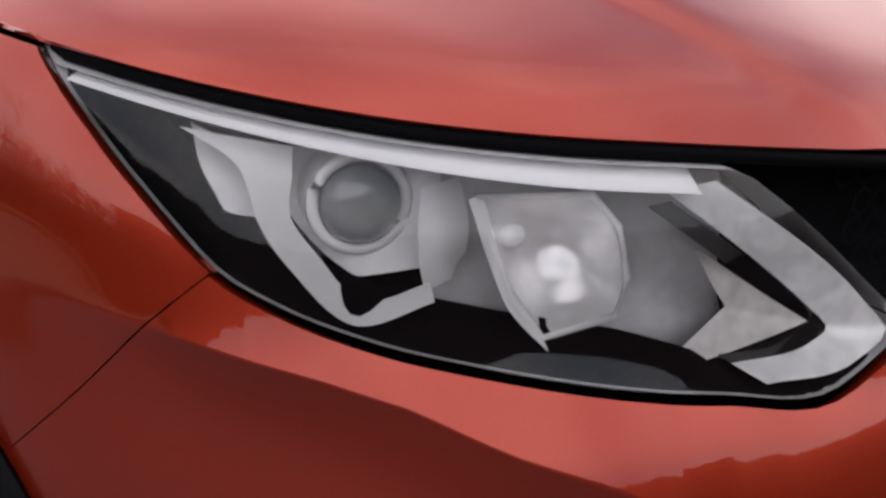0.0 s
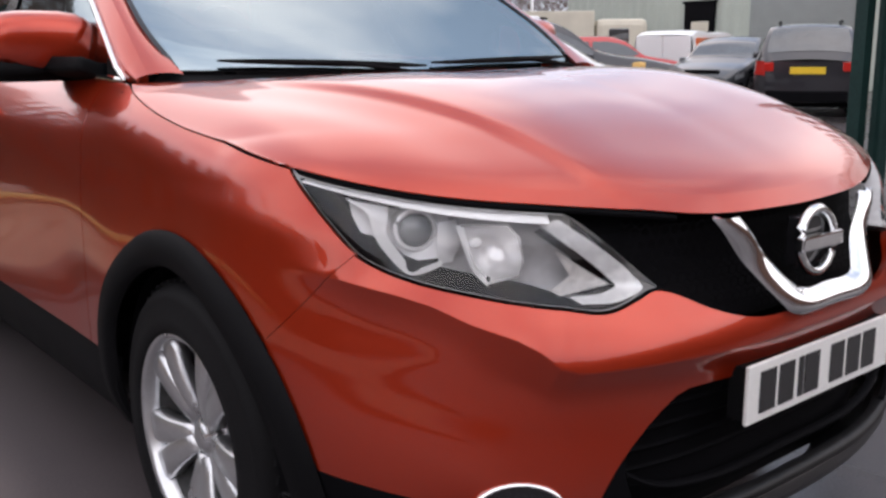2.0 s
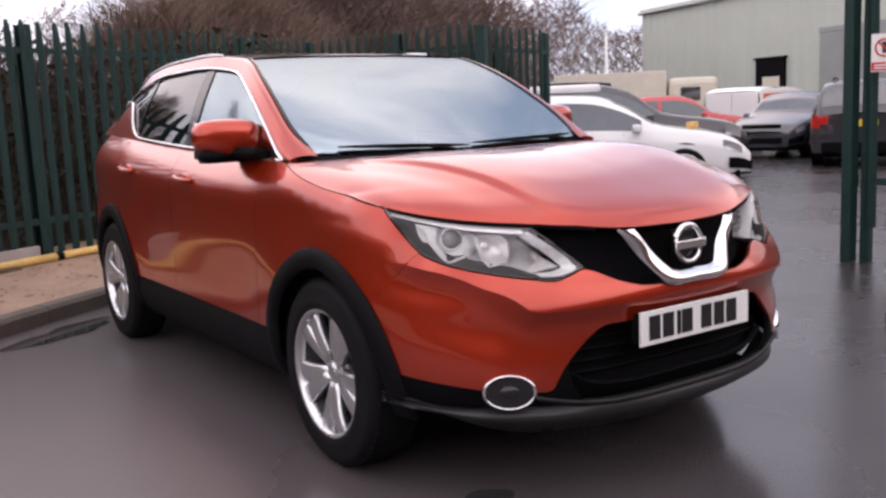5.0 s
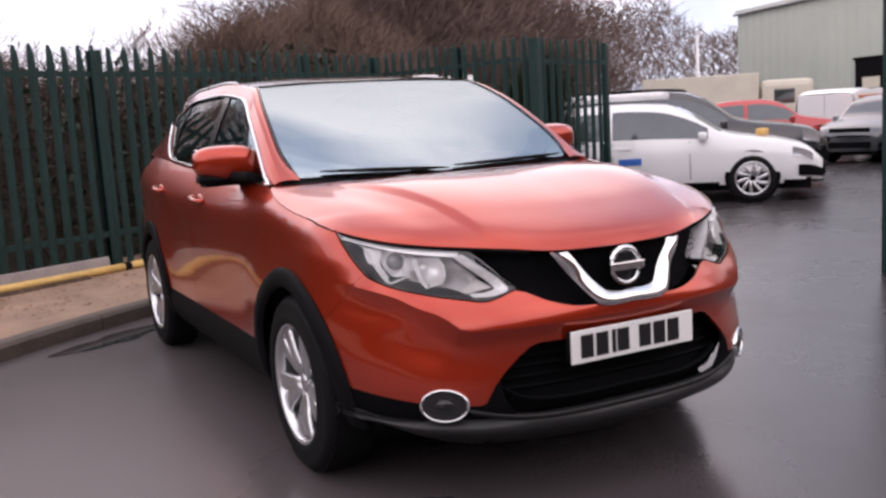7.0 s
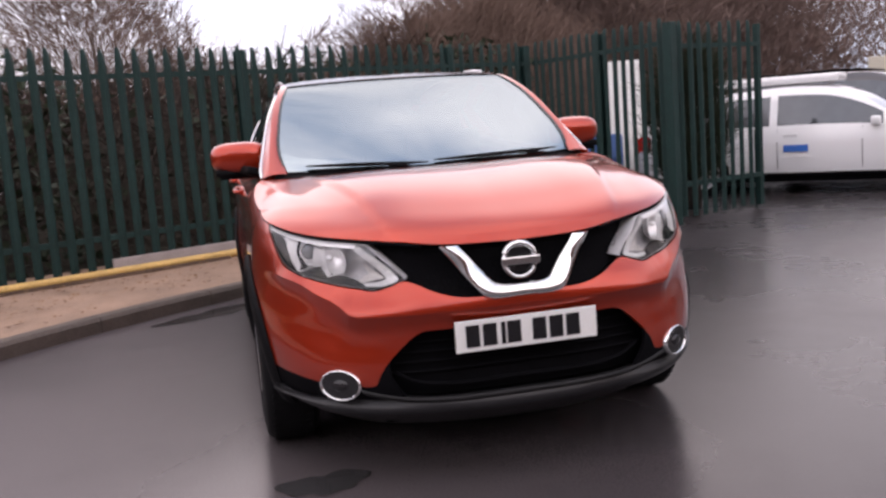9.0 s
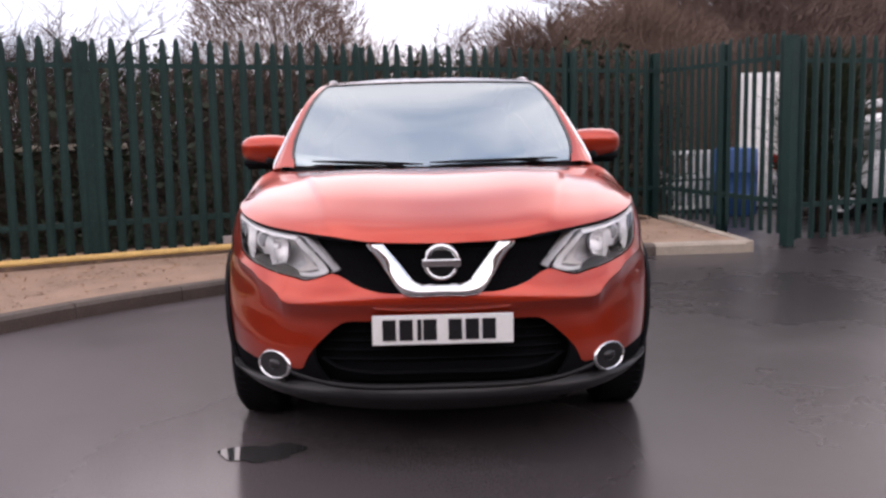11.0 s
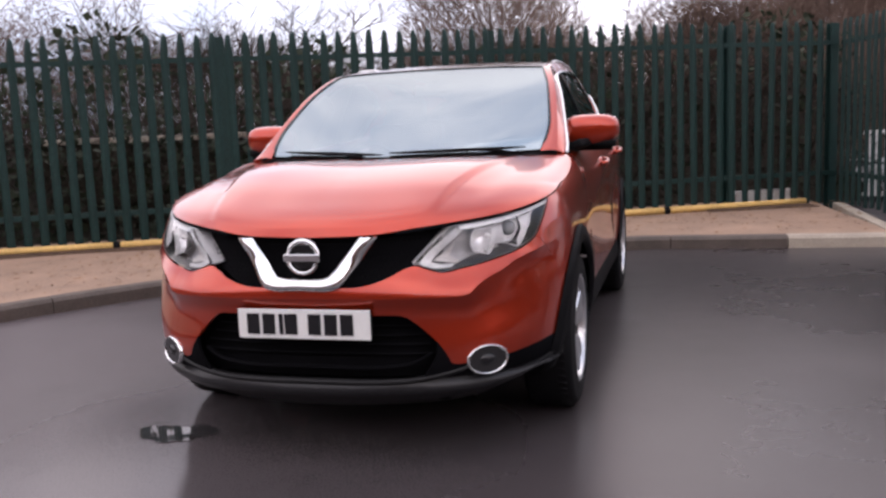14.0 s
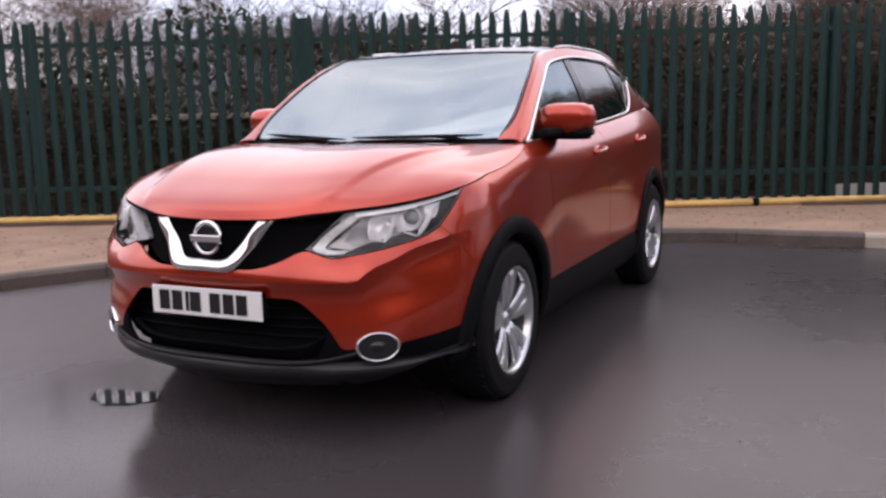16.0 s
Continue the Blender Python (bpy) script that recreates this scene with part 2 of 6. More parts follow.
def smooth_curve(keys):
    """A smooth function of one number through (t, value...) keys."""
    k = np.array(keys, float)
    t, v = k[:, 0], k[:, 1:]
    d = np.diff(v, axis=0) / np.diff(t)[:, None]
    m = np.vstack([d[:1], (d[1:] * np.diff(t)[:-1, None] + d[:-1] * np.diff(t)[1:, None]) / (t[2:] - t[:-2])[:, None], d[-1:]])

    def at(x):
        x = min(max(x, t[0]), t[-1])
        i = min(int(np.searchsorted(t, x, side="right")) - 1, len(t) - 2)
        h = t[i + 1] - t[i]
        u = (x - t[i]) / h
        out = (2*u**3 - 3*u*u + 1) * v[i] + (u**3 - 2*u*u + u) * h * m[i] + (3*u*u - 2*u**3) * v[i+1] + (u**3 - u*u) * h * m[i+1]
        return float(out[0]) if len(out) == 1 else Vector(out)
    return at


def grid(f, us, vs, both=False, side=1):
    """A sheet of faces over f(u, v); both: mirrored in x as well, welded at the middle."""
    bm = bmesh.new()
    for sx in ((1, -1) if both else (side,)):
        rows = [[bm.verts.new((p[0] * sx, p[1], p[2])) for p in (f(u, v) for u in us)] for v in vs]
        for a, b in zip(rows, rows[1:]):
            for i in range(len(us) - 1):
                q = (a[i], a[i+1], b[i+1], b[i])
                if len({tuple(round(c, 5) for c in w.co) for w in q}) > 2:
                    bm.faces.new(q)
    if both:
        bmesh.ops.remove_doubles(bm, verts=[v for v in bm.verts if abs(v.co.x) < 1e-5], dist=1e-4)
    loose = [v for v in bm.verts if not v.link_faces]
    bmesh.ops.delete(bm, geom=loose, context="VERTS")
    bmesh.ops.remove_doubles(bm, verts=bm.verts, dist=1e-5)
    return bm


def steps(a, b, n):
    return [a + (b - a) * i / n for i in range(n + 1)]


def thick(bm, depth, hub=None):
    """Give a sheet thickness towards the inside (towards hub)."""
    bmesh.ops.recalc_face_normals(bm, faces=bm.faces)
    bm.normal_update()
    way = 0.0
    for f in bm.faces:
        c = f.calc_center_median()
        h = hub or Vector((0, min(max(c.y, 1.0), 3.6), 0.65))
        way += f.normal.dot(c - h) * f.calc_area()
    if way < 0:
        bmesh.ops.reverse_faces(bm, faces=bm.faces)
        bm.normal_update()
    verts, faces = list(bm.verts), list(bm.faces)
    rim = [(e.verts[0], e.verts[1], e.link_faces[0]) for e in bm.edges if len(e.link_faces) == 1]
    twin = {v: bm.verts.new(v.co - v.normal * depth) for v in verts}
    for f in faces:
        bm.faces.new([twin[v] for v in reversed(f.verts)])
    for a, b, f in rim:
        vs = list(f.verts)
        if vs[(vs.index(a) + 1) % len(vs)] != b:
            a, b = b, a
        bm.faces.new((b, a, twin[a], twin[b]))
        for e in (bm.edges.get((a, b)), bm.edges.get((twin[a], twin[b]))):
            e.smooth = False
    return bm


def coons(front, rear, mid, side, bulge=None):
    """A patch between four edges: front(u), rear(u), mid(v), side(v)."""
    c00, c10, c01, c11 = front(0), front(1), rear(0), rear(1)

    def f(u, v):
        p = front(u) * (1 - v) + rear(u) * v + mid(v) * (1 - u) + side(v) * u
        p = p - (c00 * (1 - u) * (1 - v) + c10 * u * (1 - v) + c01 * (1 - u) * v + c11 * u * v)
        return p + bulge(u, v) if bulge else p
    return f


def tube(points, radius, sides=8, closed=False):
    """A round bar along points."""
    bm = bmesh.new()
    pts = [Vector(p) for p in points]
    rings = []
    n = len(pts)
    for i, p in enumerate(pts):
        a = pts[i - 1] if (i or closed) else p
        b = pts[(i + 1) % n] if (i < n - 1 or closed) else p
        d = (b - a).normalized()
        up = Vector((0, 0, 1)) if abs(d.z) < 0.9 else Vector((1, 0, 0))
        x = d.cross(up).normalized()
        y = x.cross(d)
        r = radius[i] if isinstance(radius, (list, tuple)) else radius
        rings.append([bm.verts.new(p + (x * math.cos(k * 2 * math.pi / sides) + y * math.sin(k * 2 * math.pi / sides)) * r) for k in range(sides)])
    for a, b in zip(rings, rings[1:] + (rings[:1] if closed else [])):
        for k in range(sides):
            bm.faces.new((a[k], a[(k + 1) % sides], b[(k + 1) % sides], b[k]))
    if not closed:
        bm.faces.new(rings[0]); bm.faces.new(rings[-1][::-1])
    return bm

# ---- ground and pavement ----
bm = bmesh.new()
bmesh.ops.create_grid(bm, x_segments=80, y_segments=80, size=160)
tagged(part("ground", bm, M_TARMAC), "wet dark grey tarmac yard with damp patches, car's shade painted in", "ground", kind="structure")

FENCE_A, FENCE_B = Vector((-11.0, 1.5, 0)), Vector((3.0, 8.5, 0))
HINGE, LEAF_END, GATE2 = Vector((3.66, 6.03, 0)), Vector((5.05, 6.55, 0)), Vector((3.95, 2.10, 0))
KERB_H = 0.11
kerb = smooth_curve([(0, -6.2, -4.5), (1, -4.5, -0.6), (2, -3.36, 1.82), (3, -2.58, 3.03), (4, -1.82, 3.81), (5, -0.8, 4.60), (6, 0.7, 5.40), (7, 1.8, 5.52), (8, 3.12, 5.62)])


def slab(rows, z0, z1):
    bm = bmesh.new()
    top = [[bm.verts.new((p[0], p[1], z1)) for p in row] for row in rows]
    for a, b in zip(top, top[1:]):
        for i in range(len(a) - 1):
            bm.faces.new((a[i], a[i+1], b[i+1], b[i]))
    r = bmesh.ops.extrude_face_region(bm, geom=list(bm.faces))
    for v in r["geom"]:
        if isinstance(v, bmesh.types.BMVert):
            v.co.z = z0
    return bm


def kerb_off(t, d):
    a, b = kerb(max(0, t - 0.02)), kerb(min(8, t + 0.02))
    n = Vector((-(b.y - a.y), b.x - a.x)).normalized()
    return kerb(t) + n * d


edge = [kerb_off(t, 0.125) for t in steps(0, 8, 96)]
back = [FENCE_A.lerp(FENCE_B, t).to_2d() + Vector((-0.35, 0.6)) for t in steps(0, 1, 96)]
rows = [[a.lerp(b, k) for a, b in zip(edge, back)] for k in steps(0, 1, 10)]
bm = slab(rows, -0.03, KERB_H - 0.008)
for v in bm.verts:
    if v.co.z > 0:
        v.co.z += 0.008 * noise.noise(v.co * 1.3)
pavement = tagged(part("pavement", bm, M_PAVE), "worn brown pavement littered with dead leaves", "pavement", kind="structure")

# ---- green palisade fence ----
def pale_mesh():
    """One pale: a ridged strip with a split, pointed head."""
    bm = bmesh.new()
    prof = [(-0.040, 0.012), (-0.024, 0.0), (-0.009, -0.012), (0.009, -0.012), (0.024, 0.0), (0.040, 0.012)]
    zs = ((0.0, 1.0, 0.0), (1.86, 1.0, 0.0), (1.95, 0.85, 0.0), (2.01, 0.68, 0.006), (2.05, 0.36, 0.016))
    rows = [[bm.verts.new((x * k, y + o, z)) for x, y in prof] for z, k, o in zs]
    for a, b in zip(rows, rows[1:]):
        for i in range(5):
            bm.faces.new((a[i], a[i+1], b[i+1], b[i]))
    thick(bm, 0.003, Vector((0, 5, 1)))
    me = bpy.data.meshes.new("pale")
    bm.to_mesh(me); bm.free()
    me.materials.append(M_GREEN)
    return me


PALE = pale_mesh()
LIE = random.Random(4)


def fence_run(a, b, name, label, posts=(), z0=0.10, lift=0.0, kind_cat="fence"):
    d = b - a
    L = d.length
    ang = math.degrees(math.atan2(d.y, d.x))
    t = thing(name, label, kind_cat, pose(a.x, a.y, 0, 0, 0, ang))
    n = int(L / 0.155)
    for i in range(n):
        o = new("pale", PALE)
        o.parent = t
        o.matrix_basis = pose(0.08 + i * 0.155, 0, z0 + LIE.uniform(-0.012, 0.012) + lift, 0, LIE.uniform(-0.5, 0.5), LIE.uniform(-4, 4))
    for z in (0.34, 1.80):
        bm = box((0, 0.012, z + z0 - 0.025 + lift), (L, 0.018, z + z0 + 0.025 + lift))
        add_box(bm, (0, 0.018, z + z0 + 0.019 + lift), (L, 0.06, z + z0 + 0.025 + lift))
        part("fence_rail", bm, M_GREEN, t)
    for x in posts:
        bm = box((x - 0.05, 0.02, 0), (x + 0.05, 0.028, 2.12 + lift))
        add_box(bm, (x - 0.004, 0.028, 0), (x + 0.004, 0.11, 2.12 + lift))
        add_box(bm, (x - 0.05, 0.11, 0), (x + 0.05, 0.118, 2.12 + lift))
        part("fence_post", bm, M_GREEN, t)
    return t


LAB = "dark green steel palisade fence with pointed pales"
L1 = (FENCE_B - FENCE_A).length
pa = (Vector((-0.645, 6.68, 0)) - FENCE_A).length
fence_run(FENCE_A, FENCE_B, "palisade_fence", LAB + " behind the pavement", [pa + k * 2.75 for k in (-4, -3, -2, -1, 0, 1)] + [L1 - 0.05])
fence_run(FENCE_B, HINGE, "palisade_fence", LAB + " beside the gateway", [(HINGE - FENCE_B).length * 0.5])
leaf = fence_run(HINGE + Vector((0.09, 0.05, 0)), LEAF_END, "palisade_gate", "open green palisade gate leaf", z0=0.06, kind_cat="gate")
LL = (LEAF_END - HINGE).length - 0.1
for x in (0.0, LL - 0.06):
    part("gate_frame", box((x, 0.015, 0.05), (x + 0.06, 0.075, 2.08)), M_GREEN, leaf)
part("drop_bolt", tube([(LL - 0.03, 0.10, 0.0), (LL - 0.03, 0.10, 0.9)], 0.012, 6), M_GREEN, leaf)
post = thing("gate_post", "thick square dark green gate post", "gate post", pose(HINGE.x, HINGE.y, 0, 0, 0, 28), group="gate posts")
part("post_shaft", box((-0.052, -0.052, 0), (0.052, 0.052, 2.09), None, 0.006), M_GREEN, post)
part("post_cap", box((-0.057, -0.057, 2.09), (0.057, 0.057, 2.102), None, 0.003), M_GREEN, post)
for z in (0.5, 1.8):
    part("hinge", box((0.052, -0.02, z - 0.04), (0.11, 0.03, z + 0.04), None, 0.005), M_GREEN, post)
copy_thing(post, pose(GATE2.x + 0.08, GATE2.y - 0.05, 0, 0, 0, -4) @ Matrix.Diagonal((0.8, 0.8, 1.2, 1)))
g2a, g2b = GATE2 + Vector((0.10, -0.12, 0)), GATE2 + Vector((0.55, -3.1, 0))
leaf2 = fence_run(g2a, g2b, "palisade_gate", "open green palisade gate leaf with a warning sign", z0=0.06, lift=0.2, kind_cat="gate")
for x in (0.0, 2.9):
    part("gate_frame", box((x, 0.015, 0.0), (x + 0.07, 0.085, 2.3)), M_GREEN, leaf2)

# warning sign on the gate: white board, red ring with a slash, red band
M_SIGNW = mat("sign_white", (0.78, 0.78, 0.76), 0.4, vary=0.05, bump=0)
M_SIGNR = mat("sign_red", (0.55, 0.03, 0.03), 0.4, vary=0.08, bump=0)
M_INK = mat("dark_ink", (0.02, 0.02, 0.02), 0.5, bump=0)
sg = thing("warning_sign", "white and red prohibition sign on a green gate", "sign", pose(4.03, 1.80, 1.385, 0, 0, -68) @ Matrix.Scale(0.88, 4))
part("board", box((-0.10, -0.004, 0), (0.10, 0.004, 0.30), None, 0.002), M_SIGNW, sg)
part("red_band", box((-0.095, -0.007, 0.01), (0.095, -0.004, 0.075)), M_SIGNR, sg)
part("red_ring", tube([(0.068 * math.cos(a), -0.006, 0.19 + 0.068 * math.sin(a)) for a in steps(0, 2 * math.pi, 28)[:-1]], 0.008, 6, True), M_SIGNR, sg)
part("red_slash", box((-0.06, -0.009, -0.007), (0.06, -0.005, 0.007), pose(0, 0, 0.19, 0, 45, 0)), M_SIGNR, sg)
part("dark_mark", box((-0.018, -0.006, 0.145), (0.018, -0.004, 0.235)), M_INK, sg)
for z in (0.03, 0.052):
    part("text_bar", box((-0.075, -0.0095, z - 0.006), (0.075, -0.007, z + 0.006)), M_SIGNW, sg)

# yellow low rail in front of the fence, on short stubs
def rail_at(x):
    return Vector((x, 6.84 + 0.5 * x + 0.012 * (x + 1) * (x + 1) * 0.4, KERB_H + 0.030))
rail_thing = thing("yellow_rail", "weathered yellow low pipe rail along the fence", "rail")
for a, b in ((-11, -6.9), (-6.88, -4.05), (-4.03, -0.62), (-0.6, 1.1), (1.12, 2.62)):
    part("pipe", tube([rail_at(x) for x in steps(a, b, 8)], 0.036, 12), M_YELLOW, rail_thing, "", True)
for x in (-6.89, -4.04, -0.61, 1.11):
    p = rail_at(x)
    part("joint_clip", tube([p + Vector((-0.03, -0.015, 0)), p + Vector((0.03, 0.015, 0))], 0.040, 12), M_BLACK, rail_thing, "", True)
for x in steps(-10.5, 2.4, 10):
    p = rail_at(x)
    part("stub", box((p.x - 0.03, p.y - 0.03, 0.0), (p.x + 0.03, p.y + 0.03, p.z - 0.02), None, 0.004), M_BLACK, rail_thing)
# dark brown strip in front of the rail, and a concrete gravel board behind it
M_STRIP = mat("dark_brown_strip", (0.075, 0.048, 0.034), 0.9, vary=0.4, scale=4, fine=50, bump=0.5, depth=0.008, spec=0.1)
for x0, x1, w0, w1, seed in ((-10.5, -1.0, 0.34, 0.10, 1), (1.5, 2.6, 0.16, 0.26, 2)):
    bm = bmesh.new()
    rows = []
    for x in steps(x0, x1, 60):
        k = (x - x0) / (x1 - x0)
        w = (w0 + (w1 - w0) * k) * (1 + 0.5 * noise.noise(Vector((x * 1.7, seed, 0))))
        p = rail_at(x)
        n = Vector((0.447, -0.894, 0))
        rows.append([bm.verts.new((q.x, q.y, z)) for q, z in ((p - n * 0.10, KERB_H + 0.012), (p + n * w * 0.5, KERB_H + 0.014), (p + n * w, KERB_H + 0.004), (p + n * (w + 0.01), KERB_H - 0.03))])
    for a, b in zip(rows, rows[1:]):
        for i in range(3):
            bm.faces.new((a[i], a[i+1], b[i+1], b[i]))
    tagged(part("dark_strip", bm, M_STRIP, None, "", True), "dark brown strip along the yellow rail", "soil", kind="structure")
p, q = rail_at(-1.98), rail_at(-0.72)
gravel = thing("gravel_board", "pale grey concrete gravel board behind the yellow rail", "board", pose(p.x - 0.04, p.y + 0.09, 0, 0, 0, math.degrees(math.atan2(q.y - p.y, q.x - p.x))))
part("board_body", box((0, -0.02, 0.08), ((q - p).length, 0.02, 0.245), None, 0.006), mat("pale_grey_concrete", (0.33, 0.29, 0.28), 0.85, vary=0.2, scale=5, fine=60), gravel)

# kerb stones
STONES = []
def kerb_stone(t0, t1, k):
    bm = bmesh.new()
    n = 4
    prof = [(0.0, -0.04), (0.0, KERB_H - 0.025), (0.02, KERB_H), (0.122, KERB_H + 0.002), (0.122, -0.04)]
    rows = [[bm.verts.new((*kerb_off(t, d), z)) for d, z in prof] for t in steps(t0, t1, n)]
    for a, b in zip(rows, rows[1:]):
        for i in range(4):
            bm.faces.new((a[i], a[i+1], b[i+1], b[i]))
    bm.faces.new(rows[0]); bm.faces.new(rows[-1][::-1])
    return part("kerb_stone", bm, M_KERB if t0 < 6.7 else M_KERB2, pavement)
M_KERB2 = mat("pale_kerb", (0.36, 0.31, 0.25), 0.8, vary=0.2, scale=5, fine=70, bump=0.4, depth=0.005)
t = 0.0
while t < 7.98:
    v = kerb(min(8, t + 0.05)) - kerb(t)
    dt = 0.9 / max(v.length / 0.05, 0.1)
    kerb_stone(t + 0.003, min(8, t + dt) - 0.003, t)
    t += dt
for k in range(3):      # return of the pavement's end to the fence
    a, b = Vector((3.13, 5.64, 0)), Vector((2.98, 8.3, 0))
    p, q = a.lerp(b, k / 3 + 0.004), a.lerp(b, (k + 1) / 3 - 0.004)
    part("kerb_stone", box((0, -0.06, -0.03), ((q - p).length, 0.06, KERB_H + 0.003), pose(p.x, p.y, 0, 0, 0, math.degrees(math.atan2(q.y - p.y, q.x - p.x))), 0.012), M_KERB2, pavement)

# puddles: thin sheets of standing water
M_WATER = mat("standing_water", (0.035, 0.034, 0.035), 0.025, vary=0.2, bump=0, spec=0.6)
def puddle(cx, cy, rx, ry, turn, seed):
    bm = bmesh.new()
    r = random.Random(seed)
    ph = [r.uniform(0, 6.28) for _ in range(4)]
    pts = []
    for a in steps(0, 2 * math.pi, 40)[:-1]:
        k = 1 + 0.22 * math.sin(2 * a + ph[0]) + 0.14 * math.sin(3 * a + ph[1]) + 0.08 * math.sin(7 * a + ph[2])
        p = Vector((rx * k * math.cos(a), ry * k * math.sin(a)))
        p.rotate(Matrix.Rotation(radians(turn), 2))
        pts.append(bm.verts.new((cx + p.x, cy + p.y, 0.004)))
    bm.faces.new(pts)
    tagged(part("puddle", bm, M_WATER), "shallow puddle of rain water on tarmac", "puddle", kind="structure")


puddle(-1.15, 3.98, 0.36, 0.15, 30, 1)
puddle(-0.73, 0.30, 0.14, 0.12, 4, 8)

# dead leaves on the pavement
M_LEAF = mat("dead_leaf", (0.20, 0.11, 0.05), 0.8, vary=0.5, scale=3, bump=0)
rr = random.Random(11)
vs, fs = [], []
for i in range(1400):
    t = rr.uniform(0.5, 8)
    a, b = kerb_off(t, 0.15), FENCE_A.lerp(FENCE_B, min(1, max(0, (kerb(t).x + 11.0) / 14.0))).to_2d()
    q = a.lerp(b, rr.random() ** 0.7)
    s, an = rr.uniform(0.012, 0.03), rr.uniform(0, 6.28)
    k = len(vs)
    for j in range(4):
        c = an + j * math.pi / 2
        vs.append((q.x + s * math.cos(c) * (1 if j % 2 else 0.55), q.y + s * math.sin(c) * (1 if j % 2 else 0.55), KERB_H + 0.004 + rr.uniform(0, 0.012)))
    fs.append((k, k+1, k+2, k+3))
me = bpy.data.meshes.new("dead_leaves"); me.from_pydata(vs, [], fs); me.materials.append(M_LEAF)
tagged(new("dead_leaves", me), "scattered brown dead leaves on the pavement", "leaves", kind="stuff")

# ---- the orange-red crossover ----
# Plan contour at a height: a rounded nose, then the flank. s: 0 at the middle of the nose, 1 at the corner, then metres along the flank.
NOSE = 0.81
nose_y = smooth_curve([(0.15, 0.22), (0.22, 0.14), (0.28, 0.065), (0.34, 0.055), (0.42, 0.060), (0.52, 0.056), (0.60, 0.044), (0.66, 0.032), (0.70, 0.040), (0.78, 0.080), (0.86, 0.095), (0.95, 0.17), (1.1, 0.35)])
nose_n = smooth_curve([(0.15, 1.9), (0.2, 2.05), (0.28, 2.5), (0.36, 3.0), (0.42, 3.3), (0.6, 2.9), (0.75, 2.5), (0.86, 2.4), (1.0, 2.3)])
half_w = smooth_curve([(0.15, 0.78), (0.24, 0.85), (0.32, 0.886), (0.45, 0.909), (0.6, 0.916), (0.72, 0.908), (0.85, 0.895), (0.95, 0.88), (1.05, 0.86), (1.2, 0.83)])
TAIL_Y, TAIL_R = 4.46, 0.5
top_edge = smooth_curve([(0.55, 0.815, 0.945), (0.75, 0.812, 0.985), (1.0, 0.80, 1.035), (1.25, 0.795, 1.075), (1.5, 0.80, 1.085), (2.2, 0.80, 1.10), (3.0, 0.795, 1.135), (3.5, 0.785, 1.165), (4.1, 0.74, 1.19)])
AXLE_F, AXLE_R, HUB_Z = 0.95, 3.60, 0.335
TYRE_R = 0.345


def ramp01(a, b, x):
    """0 at a, 1 at b, smooth between."""
    t = min(1, max(0, (x - a) / (b - a)))
    return t * t * (3 - 2 * t)


def flank(y, z):
    """The body side: rolls over into the shoulder near its top edge, with a crease and a scooped door."""
    e = top_edge(y)
    w = half_w(min(z, 0.9)) - 0.06 * max(0, (y - 3.2)) ** 2
    w -= 0.022 * ramp01(1.25, 1.7, y) * ramp01(3.3, 2.9, y) * math.exp(-((z - 0.60) / 0.16) ** 2)
    w += 0.010 * ramp01(1.5, 2.2, y) * ramp01(0.82, 0.90, z)
    t = (e.y - z) / 0.15
    if (e.y - z) < 0.17:
        t = min(t, 1)
        t = max(t, 0)
        k = math.sqrt(max(0, 1 - (1 - t) ** 2))
        wide = ramp01(1.25, 1.65, y)
        if wide:
            k += (1 - max(0, 1 - (e.y - z) / 0.17) ** 1.7 - k) * wide
        w = e.x + (w - e.x) * k
    return w


CORNER_S = 0.360


def crest(s):
    """Height of the bumper's crease: level across the nose, then up from the corner to the wing."""
    return float(np.interp(s, (0, 0.25, 0.345, 0.375, 0.405, 0.44, 0.50, 0.55, 0.60, 0.70, 1.0), (0.645, 0.642, 0.639, 0.649, 0.675, 0.696, 0.719, 0.745, 0.760, 0.780, 0.80)))


def skin(s, z):
    if s <= 1:
        a = s * math.pi / 2
        yf = nose_y(z)
        w = flank(NOSE, z)
        c = (crest(s) - z) / 0.26
        if c <= 0:
            dent = -0.016 * max(0, 1 + c * 0.26 / 0.085)
        elif c < 0.32:
            dent = -0.016 + 0.030 * math.sin(math.pi / 2 * c / 0.32)
        else:
            dent = 0.014 * (0.5 + 0.5 * math.cos(math.pi * min(1, (c - 0.32) / 0.68)))
        dent *= ramp01(0.84, 0.62, s) * (0.5 + 0.5 * ramp01(0.0, 0.35, s))
        # scooped panel outside the corner, flaring out again at its foot
        dent += 0.005 * ramp01(CORNER_S, CORNER_S + 0.12, s) * ramp01(0.82, 0.55, s) * ramp01(0.72, 0.54, z) * ramp01(0.37, 0.50, z)
        return Vector(((w * math.sin(a) ** (2 / nose_n(z)) if s > 0 else 0.0) - dent * math.sin(a), yf + (NOSE - yf) * (1 - math.cos(a)) + dent * math.cos(a), z))
    y = NOSE + (s - 1)
    yt = TAIL_Y - TAIL_R
    if y <= yt:
        return Vector((flank(y, z), y, z))
    a = min((y - yt) / 0.7, 1) * math.pi / 2
    return Vector((flank(yt, z) * math.cos(a) ** 0.6 if a < math.pi / 2 - 1e-6 else 0.0, yt + TAIL_R * math.sin(a) * (1 - 0.25 * max(0, z - 0.7)), z))


def skin_in(s, z, d):
    """The skin, d metres further in."""
    a, b = skin(max(0, s - 0.01), z), skin(s + 0.01, z)
    t = (b - a).normalized()
    return skin(s, z) + Vector((-t.y, t.x, 0)) * d


